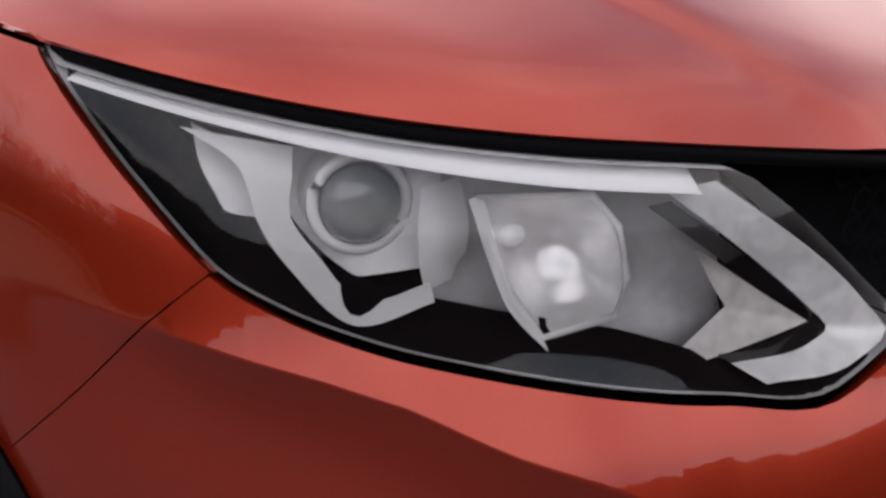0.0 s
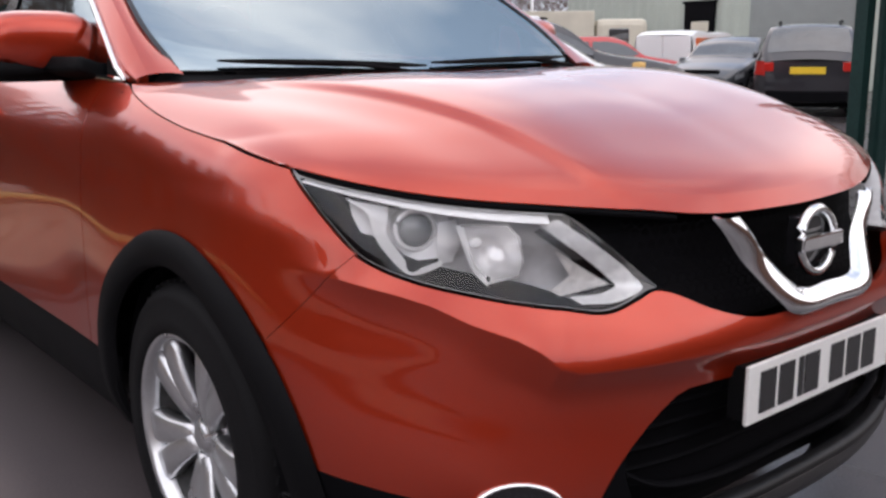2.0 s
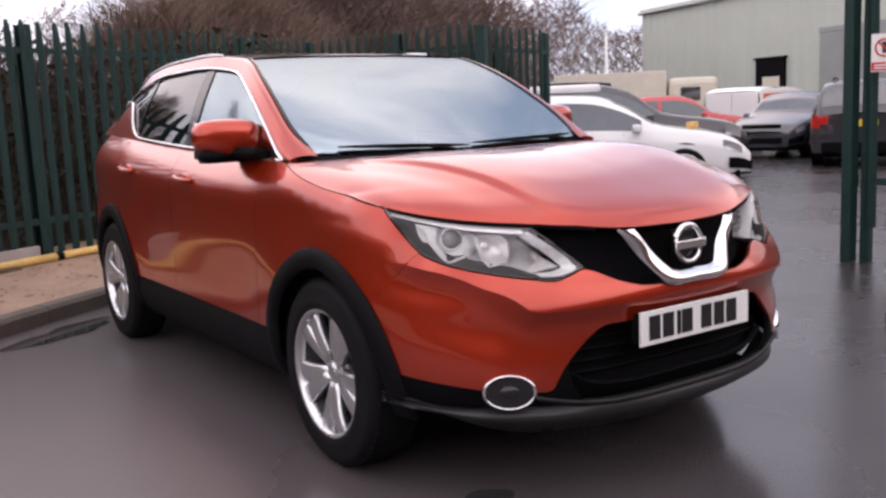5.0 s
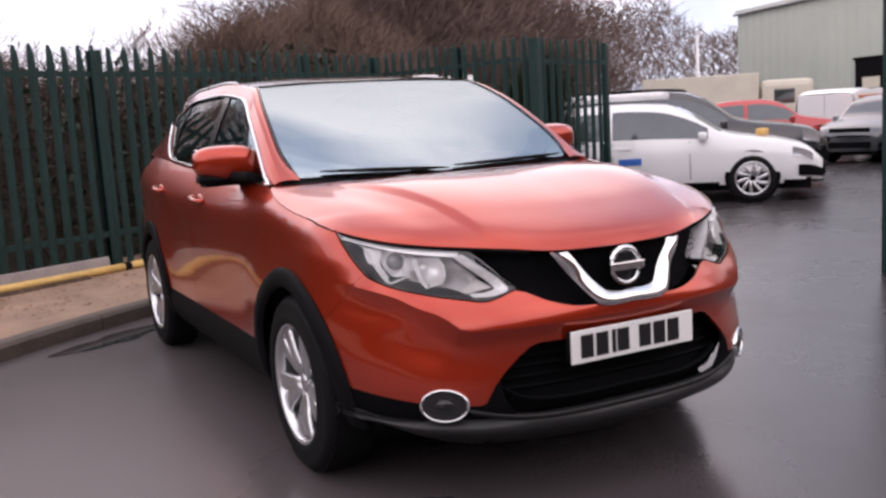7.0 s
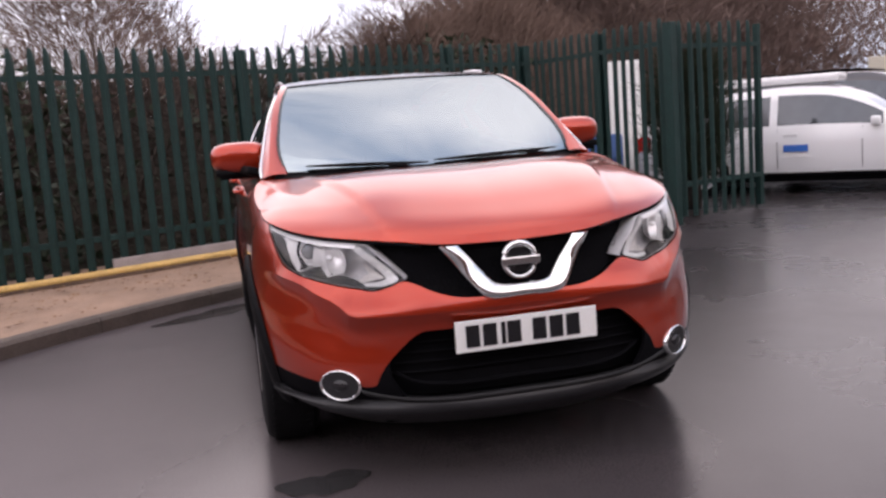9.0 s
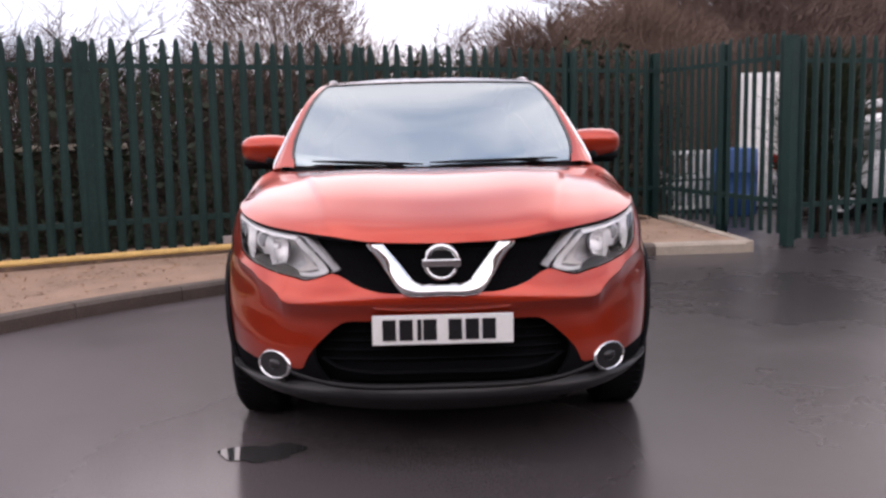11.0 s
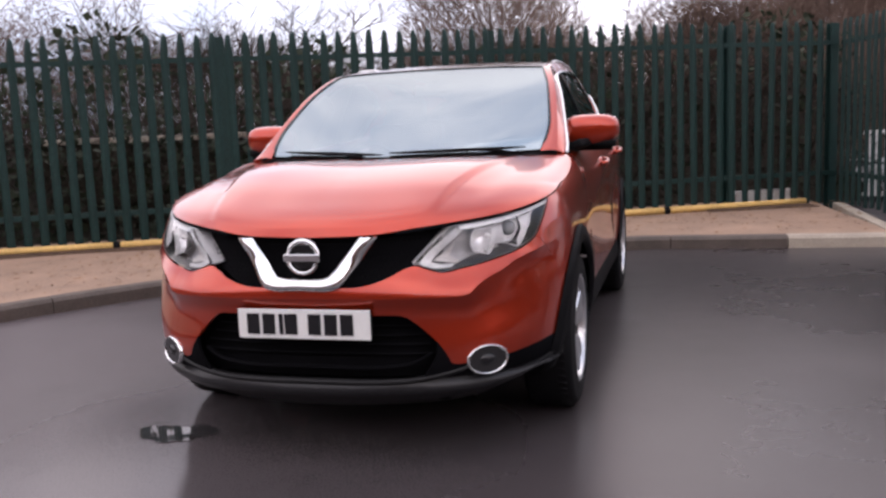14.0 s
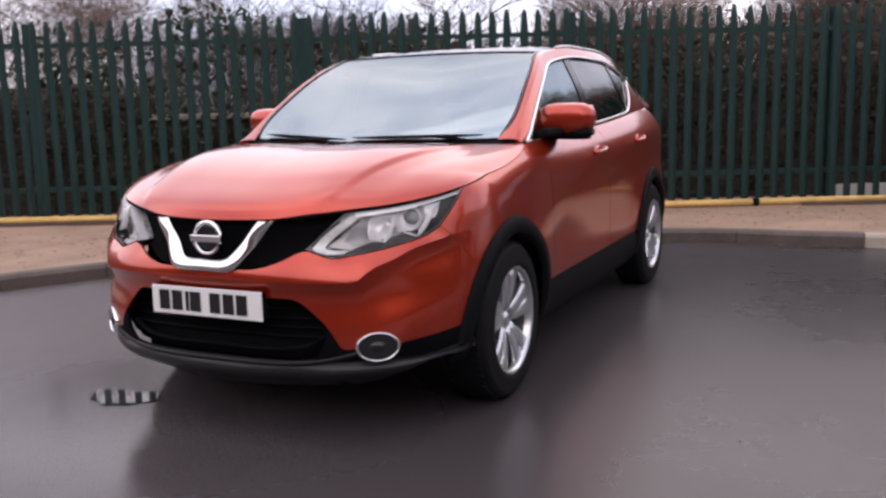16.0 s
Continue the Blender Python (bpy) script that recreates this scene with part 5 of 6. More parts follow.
    part("reflector", bm, M_BOWL, lamp, "grey metallic reflector bowl", True)
    outline = [skin_in(s, z, 0.028) for s, z in hexa]
    part("reflector_outline", tube([(sx * p.x, p.y, p.z) for p in outline], 0.0028, 6, True), M_FIN, lamp, "", True)
    part("reflector_rim", ribbon([(0, 0.5175, 0.868), (0.4, 0.508, 0.832), (0.7, 0.493, 0.797), (1, 0.4704, 0.769)], [(0, 0.508, 0.866), (0.4, 0.500, 0.832), (0.7, 0.487, 0.801), (1, 0.4700, 0.774)], 0.014, 0.034, sx), M_DRL, lamp, "", True)
    p = skin_in(0.49, 0.835, 0.045)
    bm = bmesh.new()
    bmesh.ops.create_uvsphere(bm, u_segments=14, v_segments=8, radius=0.009, matrix=Matrix.Translation((sx * p.x, p.y, p.z)) @ Matrix.Diagonal((1.4, 1, 1, 1)))
    part("bulb", bm, M_DRL, lamp, "", True)

# ---- parked cars beyond the gate ----
M_FARGLASS = mat("far_car_glass", (0.05, 0.055, 0.06), 0.06, vary=0.2, bump=0, spec=1.0, coat=0.8)
M_WHITE = paint_mat("white_car_paint", (0.78, 0.79, 0.80), 0.0, 0.97)
M_NAVY = paint_mat("black_car_paint", (0.022, 0.022, 0.028), 0.3)
M_GREYP = paint_mat("dark_grey_car_paint", (0.07, 0.075, 0.085), 0.4)
M_REDP = paint_mat("red_car_paint", (0.50, 0.03, 0.03), 0.1)
M_REDLIGHT = mat("tail_light_red", (0.45, 0.02, 0.015), 0.12, vary=0.1, bump=0, coat=0.5)
M_CLEAR = mat("lamp_silver", (0.55, 0.57, 0.60), 0.12, 0.6, vary=0.1, bump=0)
M_YPLATE = mat("yellow_plate", (0.75, 0.50, 0.03), 0.35, vary=0.03, bump=0)
M_BLUE = mat("blue_mark", (0.03, 0.14, 0.50), 0.4, vary=0.05, bump=0)
M_ORANGE = mat("orange_mark", (0.70, 0.16, 0.05), 0.4, vary=0.1, bump=0)
M_CREAM = mat("cream_panel", (0.62, 0.58, 0.48), 0.6, vary=0.1, scale=2)


def far_wheel(parent, x, y, r, side):
    m = pose(x, y, r, 0, 0, 0 if side > 0 else 180)
    w = part("tyre", lathe([(r * 0.62, -0.09), (r * 0.9, -0.10), (r, -0.06), (r, 0.06), (r * 0.92, 0.10), (r * 0.66, 0.10), (r * 0.62, 0.08)], 32), M_RUBBER, parent, "", True)
    w.matrix_basis = m
    part("rim_lip", lathe([(r * 0.70, 0.101), (r * 0.68, 0.106), (r * 0.63, 0.104), (r * 0.61, 0.07)], 32), M_SILVER, w, "", True)
    rim = part("rim", lathe([(r * 0.66, 0.10), (r * 0.63, 0.09), (r * 0.60, 0.03), (0.0, 0.02)], 32), M_PIT, w, "", True)
    for k in range(10):
        a = k * math.pi / 5
        part("spoke", spoke(0.03, r * 0.64, 0.034, 0.050, a, a + 0.28, 0.088, 0.095, 0.02), M_SILVER, rim, "", True)


def far_car(label, m, length, width, height, paint, top, rear=False, glass=M_FARGLASS, rails=False, tails=True):
    """A parked car, nose towards -y. top: roof profile (y fraction, height)."""
    c = thing("parked_car", label, "car", m, group="cars parked in the yard")
    prof = smooth_curve(top)
    hw = width / 2
    belt = 0.60 * height

    def sec(t, v):
        """v: 0 sill, 0.5 waist, 0.8 roof edge, 1 middle."""
        y = t * length
        zt = prof(t)
        end = 1 - 0.30 * max(0, 1 - t / 0.10) ** 2 - 0.22 * max(0, 1 - (1 - t) / 0.08) ** 2
        w = hw * end
        zb = min(belt, zt - 0.06)
        if v <= 0.5:
            k = v / 0.5
            z = 0.24 + (zb - 0.24) * k
            return Vector((w * (0.95 + 0.05 * math.sin(math.pi * min(1, k * 1.2) * 0.85)), y, z))
        if v <= 0.8:
            k = (v - 0.5) / 0.3
            h = zt - 0.035 - zb
            return Vector((w * 0.965 - 0.36 * max(0, h) * k, y, zb + h * k))
        k = (v - 0.8) / 0.2
        h = max(0, zt - 0.035 - zb)
        return Vector(((w * 0.965 - 0.36 * h) * (1 - k), y, zt - 0.035 + 0.035 * math.sin(k * math.pi / 2)))
    vs = [0, 0.08, 0.2, 0.35, 0.5, 0.6, 0.7, 0.8, 0.85, 0.92, 1.0]
    bm = grid(sec, steps(0, 1, 48), vs, both=True)
    body = part("body", bm, paint, c, "", True)
    for t in (0.0, 1.0):
        bm = grid(lambda u, v: Vector((sec(t, v).x * u, sec(t, v).y + (-0.05 if t == 0 else 0.03) * (1 - u * u), sec(t, v).z)), steps(0, 1, 8), vs[:8] + [0.8], both=True)
        part("end_panel", bm, paint, c, "", True)
    part("underside", box((-hw * 0.88, 0.15, 0.16), (hw * 0.88, length - 0.15, 0.30)), M_PIT, c)
    # windows: where the roof stands well over the waist
    ts = [t for t in steps(0, 1, 200) if prof(t) > belt + 0.13]
    t0, t1 = ts[0], ts[-1]
    peak = [t for t in steps(0, 1, 200) if prof(t) > height - 0.06]
    for sx in (1, -1):
        cuts = [t0 + (t1 - t0) * k for k in (0.05, 0.44, 0.47, 0.78, 0.81, 0.97)]
        for a, b in zip(cuts[::2], cuts[1::2]):
            part("side_window", grid(lambda t, v: sec(t, 0.53 + 0.215 * v) + Vector((0.006, 0, 0)), steps(a, b, 10), steps(0, 1, 3), side=sx), glass, c, "", True)
        for yy in (0.19, 0.79):
            far_wheel(c, sx * (hw - 0.10), yy * length, 0.315, sx)
            part("wheel_arch", lathe([(0.0, 0), (0.345, 0.0), (0.345, -0.12)], 28), M_PIT, c).matrix_basis = pose(sx * (hw + 0.002) * 0.985, yy * length, 0.335, 0, 0, 0 if sx > 0 else 180)
        bm = box((-0.07, -0.06, -0.055), (0.07, 0.05, 0.055), pose(sx * (hw + 0.06), (t0 + 0.05) * length, belt + 0.06), 0.025)
        part("door_mirror", bm, paint, c, "", True)
        lampt = (0.03, 0.085)
        part("head_light", grid(lambda t, v: sec(t, 0.36 + 0.12 * v) + Vector((0.006, -0.012, 0)), steps(*lampt, 6), steps(0, 1, 3), side=sx), M_CLEAR, c, "", True)
        if tails:
            part("tail_light", grid(lambda t, v: sec(t, 0.33 + 0.17 * v) + Vector((0.006, 0.012, 0)), steps(0.945, 1.0, 6), steps(0, 1, 3), side=sx), M_REDLIGHT, c, "", True)
        if tails:
            part("tail_light", box((0.62 * hw, length - 0.02, belt - 0.16), (0.80 * hw, length + 0.035, belt - 0.02), Matrix.Diagonal((sx, 1, 1, 1)), 0.01), M_REDLIGHT, c)
        for yy in (0.36, 0.58, 0.76):
            part("door_seam", grid(lambda t, v: sec(t, 0.08 + 0.42 * v) + Vector((0.0015, 0, 0)), (yy - 0.0009, yy + 0.0009), steps(0, 1, 6), side=sx), M_PIT, c)
        for yy in (0.545, 0.73):
            p = sec(yy, 0.44)
            part("door_handle", box((-0.012, -0.09, -0.013), (0.02, 0.09, 0.013), pose(sx * (p.x + 0.006), p.y, p.z), 0.008), paint, c)
        part("sill_trim", grid(lambda t, v: sec(t, 0.035 * v) + Vector((0.008, 0, 0)), steps(0.28, 0.72, 10), (0, 1), side=sx), M_PIT, c)
        if rails:
            part("roof_rail", tube([sec(t, 0.84) * 1 + Vector((0, 0, 0.045)) if sx > 0 else Vector((-sec(t, 0.84).x, sec(t, 0.84).y, sec(t, 0.84).z + 0.045)) for t in steps(peak[0] + 0.03, peak[-1] - 0.03, 10)], 0.016, 6), M_PIT, c, "", True)
    # screens
    part("windscreen", grid(lambda u, v: Vector((sec(t0 - 0.01 + (peak[0] - t0) * v, 0.8).x * 0.93 * u, sec(t0 - 0.01 + (peak[0] - t0) * v, 1).y, sec(t0 - 0.01 + (peak[0] - t0) * v, 0.8 + 0.2 * (1 - u)).z + 0.006)), steps(0, 1, 8), steps(0.06, 0.92, 8), both=True), glass, c, "", True)
    te = peak[-1]
    part("rear_window", grid(lambda u, v: Vector((sec(te + (t1 - te) * v, 0.8).x * 0.9 * u, sec(te + (t1 - te) * v, 1).y + 0.006, sec(te + (t1 - te) * v, 0.8 + 0.2 * (1 - u)).z + 0.006)), steps(0, 1, 8), steps(0.1, 0.96, 6), both=True), glass, c, "", True)
    part("rear_plate", box((-0.26, length + 0.03, belt - 0.20), (0.26, length + 0.045, belt - 0.09)), M_YPLATE, c)
    part("lower_grille", box((-0.40, -0.058, 0.30), (0.40, 0.0, 0.42), None, 0.02), M_PIT, c)
    for sx in (1, -1):
        part("bumper_vent", grid(lambda t, v: sec(t, 0.10 + 0.20 * v * (1 - 0.25 * (t / 0.07))) + Vector((0.008, -0.016, 0)), steps(0.0, 0.07, 6), steps(0, 1, 3), side=sx), M_PIT, c, "", True)
        part("bumper_lip", grid(lambda t, v: sec(t, 0.045 * v) + Vector((0.010, -0.016, 0)), steps(0.0, 0.11, 6), (0, 1), side=sx), M_PIT, c, "", True)
    part("upper_grille", box((-0.38, -0.065, 0.60), (0.38, 0.0, 0.68), None, 0.02), M_PIT, c)
    part("rear_valance", box((-hw * 0.75, length - 0.05, 0.24), (hw * 0.75, length + 0.04, 0.42), None, 0.03), M_PIT, c)
    return c, sec


ESTATE = [(0, 0.66), (0.03, 0.78), (0.10, 0.87), (0.26, 0.98), (0.30, 1.02), (0.40, 1.33), (0.46, 1.44), (0.55, 1.48), (0.75, 1.47), (0.90, 1.40), (0.96, 1.15), (1, 0.95)]
LOW = [(0, 0.55), (0.03, 0.68), (0.10, 0.80), (0.22, 0.89), (0.26, 0.93), (0.36, 1.20), (0.43, 1.33), (0.52, 1.38), (0.64, 1.37), (0.78, 1.31), (0.90, 1.17), (0.97, 0.96), (1, 0.80)]
HATCH = [(0, 0.62), (0.03, 0.74), (0.10, 0.86), (0.25, 0.98), (0.29, 1.02), (0.40, 1.34), (0.47, 1.44), (0.6, 1.47), (0.75, 1.44), (0.88, 1.32), (0.96, 1.08), (1, 0.9)]
SUVP = [(0, 0.80), (0.03, 0.92), (0.10, 1.02), (0.25, 1.12), (0.29, 1.17), (0.38, 1.50), (0.46, 1.66), (0.6, 1.70), (0.8, 1.68), (0.90, 1.58), (0.96, 1.25), (1, 1.05)]

# white estate, nose along (+x, -y); its front wheel stands at (7.26, 6.48)
TURN_W = 45
ax = Matrix.Rotation(radians(TURN_W), 3, "Z")
flank_pt = ax @ Vector((-0.80, 0.19 * 4.56, 0))
white, wsec = far_car("white estate car with a blue mark on the door", pose(7.26 - flank_pt.x, 6.48 - flank_pt.y, 0, 0, 0, TURN_W), 4.56, 1.80, 1.38, M_WHITE, LOW, rails=False)
p = wsec(0.53, 0.29)
part("door_mark", box((-0.004, -0.15, -0.035), (0.004, 0.15, 0.05), pose(-p.x - 0.006, p.y, p.z), 0.002), M_BLUE, white, "plain blue company mark")
part("mark_bar", box((-0.003, -0.19, -0.006), (0.003, 0.19, 0.006), pose(-p.x - 0.006, p.y, p.z - 0.10)), M_LAMPGREY, white)
part("roof_load", box((-0.55, 1.95, 1.40), (0.1, 3.5, 1.50), None, 0.04), M_LAMPGREY, white, "grey load on the roof bars")
M_STRAP = mat("orange_yellow_cloth", (0.62, 0.38, 0.12), 0.8, vary=0.2)
q = white.matrix_basis @ Vector((-0.25, 0.72, wsec(0.16, 1).z - 0.005))
yb = thing("yellow_bag", "small yellow cloth bag lying on a white bonnet", "bag", pose(q.x, q.y, q.z, 0, 0, 20))
part("bag_body", box((-0.10, -0.06, 0), (0.10, 0.06, 0.09), None, 0.03), M_STRAP, yb, "", True)

far_car("black estate car parked beside a white one", pose(10.5, 8.1, 0, 0, 0, 46), 4.5, 1.8, 1.52, M_NAVY, [(t, z * 1.04) for t, z in ESTATE], rails=True)
far_car("dark grey hatchback parked in the yard", pose(13.2, 9.75, 0, 0, 0, -75), 3.6, 1.5, 1.28, M_GREYP, [(t, z * 0.875) for t, z in HATCH])
far_car("black sports utility car seen from its tail", pose(15.5, 8.95, 0, 0, 0, 120), 3.9, 1.62, 1.46, M_NAVY, [(t, z * 0.86) for t, z in SUVP], rails=True)
far_car("red hatchback parked far back in the yard", pose(16.2, 12.1, 0, 0, 0, 45), 3.8, 1.6, 1.34, M_REDP, [(t, z * 0.91) for t, z in HATCH])

# white van with orange markings
van = thing("parked_van", "white van with orange and red side markings", "van", pose(20.8, 14.4, 0, 0, 0, 101))
vprof = smooth_curve([(0, 0.55), (0.05, 0.72), (0.16, 0.86), (0.30, 1.34), (0.38, 1.41), (0.7, 1.43), (0.97, 1.41), (1, 1.36)])
bm = grid(lambda t, v: Vector((0.80 * (1 - 0.25 * max(0, v - 0.45)) if v < 0.8 else 0.73 * (1 - ((v - 0.8) / 0.2) ** 2.5), t * 3.65, 0.25 + (vprof(t) - 0.25) * (v / 0.8 * 0.96 if v < 0.8 else 0.96 + 0.04 * math.sin((v - 0.8) / 0.2 * math.pi / 2)))), steps(0, 1, 30), steps(0, 1, 20), both=True)
part("body", bm, M_WHITE, van, "", True)
for x0 in (-0.72, 0.005):
    part("rear_door", box((x0, 3.63, 0.3), (x0 + 0.715, 3.67, 1.33), None, 0.02), M_WHITE, van)
for sx in (1, -1):
    part("side_marking", box((0.70, 1.5, 0.93), (0.802, 3.45, 1.28), Matrix.Diagonal((sx, 1, 1, 1))), M_ORANGE, van)
    part("side_window", box((0.70, 0.85, 0.93), (0.79, 1.40, 1.26), Matrix.Diagonal((sx, 1, 1, 1)), 0.02), M_FARGLASS, van)
    for y in (0.62, 2.95):
        far_wheel(van, sx * 0.72, y, 0.30, sx)

# cream box lorry
lorry = thing("box_lorry", "cream box lorry standing behind the parked cars", "lorry", pose(20.4, 17.5, 0, 0, 0, 46))
part("box_body", box((-0.95, 1.0, 0.6), (0.95, 4.3, 2.08), None, 0.03), M_CREAM, lorry)
part("cab", box((-0.9, -0.5, 0.4), (0.9, 0.95, 1.85), None, 0.18), M_CREAM, lorry)
part("cab_window", box((-0.91, 0.0, 1.15), (0.91, 0.6, 1.6), None, 0.05), M_FARGLASS, lorry)
part("chassis", box((-0.4, 0.2, 0.35), (0.4, 4.2, 0.6)), M_PIT, lorry)
for y in (0.3, 3.3):
    for sx in (1, -1):
        far_wheel(lorry, sx * 0.85, y, 0.38, sx)

# ---- grey-green warehouse ----
hall = thing("warehouse", "grey-green metal-clad warehouse with a roller shutter", "building", pose(24.1, 23.3, 0, 0, 0, -104))
H_HALL = 4.4
bm = bmesh.new()
n = 150
rows = [[bm.verts.new((i * 0.12, 0.035 * (1 if i % 4 in (1, 2) else 0), z)) for i in range(n)] for z in (0, H_HALL)]
for i in range(n - 1):
    bm.faces.new((rows[0][i], rows[0][i+1], rows[1][i+1], rows[1][i]))
part("clad_wall", bm, M_CLAD, hall, "ribbed grey-green metal cladding")
part("end_wall", box((0.0, 0.05, 0), (0.1, 11.5, H_HALL)), M_CLAD, hall)
part("back_wall", box((0.1, 11.4, 0), (17.8, 11.5, H_HALL)), M_CLAD, hall)
part("roof", box((-0.1, -0.05, H_HALL), (18.0, 11.6, H_HALL + 0.14), None, 0.02), M_CLAD, hall)
part("gutter", tube([(-0.1, -0.09, H_HALL), (18, -0.09, H_HALL)], 0.06, 8), M_GREYP, hall, "", True)
M_SHUT = mat("grey_shutter", (0.24, 0.26, 0.255), 0.6, 0.0, vary=0.1, scale=2)
door = part("doorway", box((6.5, -0.06, 0), (7.8, 0.02, 2.3)), M_PIT, hall, "dark doorway with a boarded panel")
part("board_panel", box((6.85, -0.08, 1.05), (7.6, -0.062, 1.78)), M_CREAM, door)
part("door_frame", box((6.42, -0.08, 2.3), (7.88, 0.0, 2.38)), M_PIT, door)
shut = part("roller_shutter", box((9.2, -0.05, 2.9), (13.0, 0.02, 3.05), None, 0.02), M_SHUT, hall, "grey steel roller shutter")
for i in range(29):
    part("slat", box((9.25, -0.045 - 0.006 * (i % 2), i * 0.1), (12.95, -0.0, i * 0.1 + 0.098)), M_SHUT, shut)

# lamp column beyond the cars
col = thing("lamp_column", "thin pale lamp column far across the yard", "lamp post", pose(19.6, 20.6, 0))
part("column", tube([(0, 0, 0), (0, 0, 1.8), (0, 0, 3.5)], [0.06, 0.05, 0.04], 8), M_LAMPGREY, col, "", True)
part("lantern", box((-0.06, -0.2, 3.45), (0.06, 0.05, 3.53), None, 0.03), M_LAMPGREY, col)

# ---- unseen walls added on the sides out of view, to darken reflections ----
M_BRICK = mat("dark_red_brick", (0.13, 0.075, 0.058), 0.85, vary=0.3, scale=1.5, fine=30, bump=0.4, depth=0.01, spec=0.2)
for name, lo, hi in (("wall_south", (-26, -16.4, 0), (34, -16, 6.5)), ("wall_east", (33.6, -16, 0), (34, 14, 6.5)), ("wall_west", (-26, -16, 0), (-25.6, 6, 5.5))):
    tagged(part(name, box(lo, hi), M_BRICK), "unseen plain dark brick wall added to darken reflections", "wall", kind="structure")

# ---- clutter behind the return fence ----
cab = thing("white_cabinet", "tall plain white metal cabinet standing outdoors", "cabinet", pose(4.91, 10.2, 0, 0, 0, -15))
part("cabinet_body", box((-0.31, -0.2, 0.03), (0.31, 0.2, 1.93), None, 0.012), M_SIGNW, cab)
part("cabinet_plinth", box((-0.29, -0.18, 0), (0.29, 0.18, 0.03)), M_PIT, cab)
part("cabinet_door", box((-0.29, -0.212, 0.08), (0.29, -0.201, 1.88), None, 0.004), M_SIGNW, cab)
drum = thing("blue_drum", "blue plastic drum standing behind the fence", "drum", pose(4.2, 9.2, 0))
dm = lathe([(0.0, 0.9), (0.26, 0.9), (0.285, 0.87), (0.285, 0.6), (0.295, 0.585), (0.285, 0.57), (0.285, 0.3), (0.295, 0.285), (0.285, 0.27), (0.285, 0.03), (0.26, 0.0), (0.0, 0.0)], 32)
bmesh.ops.rotate(dm, verts=dm.verts, cent=(0, 0, 0), matrix=Matrix.Rotation(-math.pi / 2, 3, "Y"))
part("drum_body", dm, mat("dark_blue_plastic", (0.018, 0.075, 0.24), 0.5, vary=0.2), drum, "", True)
crate = thing("white_crate", "stacked slatted white crates behind the fence", "crate", pose(3.72, 9.75, 0, 0, 0, 12))
for k in range(2):
    for i in range(6):
        part("slat", box((-0.32 + i * 0.115, -0.22, 0.08 + k * 0.42), (-0.25 + i * 0.115, -0.20, 0.42 + k * 0.42), None, 0.004), M_SIGNW, crate)
    for z in (0.06, 0.40):
        part("crate_rail", box((-0.34, -0.24, z + k * 0.42), (0.34, -0.18, z + 0.05 + k * 0.42), None, 0.004), M_SIGNW, crate)
    part("crate_floor", box((-0.34, -0.22, 0.0 + k * 0.42), (0.34, 0.24, 0.06 + k * 0.42)), M_GREYP, crate)

M_DKBROWN = mat("dark_brown_rough", (0.030, 0.026, 0.020), 0.95, vary=0.5, scale=1.5, fine=14, bump=0.8, depth=0.05, spec=0.1)
# stands in for a parked car; pale top paints sky on its roof
wall = thing("low_wall", "low dark block with a pale top, standing in for a parked car", "wall", pose(-4.55, 6.72, 0, 0, 0, 26.6))
part("stand_in_body", box((-1.35, -0.1, 0), (1.35, 0.1, 1.10)), M_DKBROWN, wall)
for k in range(3):
    part("pale_top", box((-1.36 + k * 0.907, -0.14, 1.10), (-0.463 + k * 0.907, 0.14, 1.16), None, 0.01), M_KERB2, wall)

# pale board added for the bright ground between the pales
plank = thing("timber_plank", "pale strip added for the bright ground seen behind the fence", "plank", pose(2.15, 8.27, 0, 0, 0, 26.6))
part("strip_body", box((-0.36, -0.02, 0.0), (0.36, 0.02, 0.27), None, 0.005), M_SIGNW, plank)

# ---- backing mound, scrub and bare trees behind the fence ----
M_TWIG = mat("brown_twigs", (0.150, 0.104, 0.084), 0.9, vary=0.4, scale=1.2, bump=0, spec=0.1)
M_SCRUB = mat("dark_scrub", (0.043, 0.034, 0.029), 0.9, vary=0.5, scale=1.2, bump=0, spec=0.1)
M_BARK = mat("dark_bark", (0.050, 0.040, 0.035), 0.9, vary=0.4, scale=6, fine=40, bump=0.6, depth=0.01, spec=0.15)
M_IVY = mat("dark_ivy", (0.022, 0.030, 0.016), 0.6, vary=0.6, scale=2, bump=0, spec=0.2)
M_HAZE = mat("distant_scrub", (0.150, 0.107, 0.093), 0.95, vary=0.25, scale=0.6, bump=0, spec=0.05)
fd = (FENCE_B - FENCE_A).normalized()
fn = Vector((-fd.y, fd.x, 0))


def mound_pt(u, v):
    """u: metres along the fence line, v: 0..1 up the mound."""
    p = FENCE_A + fd * u + fn * (0.55 + 4.0 * v)
    low = 1 - 0.8 * ramp01(5.6, 6.6, u) * ramp01(11.0, 10.0, u)
    z = 1.55 * low * ramp01(0, 0.55, v) + 0.25 * low * noise.noise(Vector((u * 0.7, v * 3, 2.0))) * ramp01(0, 0.3, v)
    return Vector((p.x, p.y, z - 0.05))


# mound added as backing, to keep the gaps between the pales dark
tagged(part("backing_mound", grid(mound_pt, steps(-8, 16.8, 90), steps(0, 1, 16)), M_DKBROWN, None, "", True), "dark mound added as backing behind the fence", "bank", kind="structure")


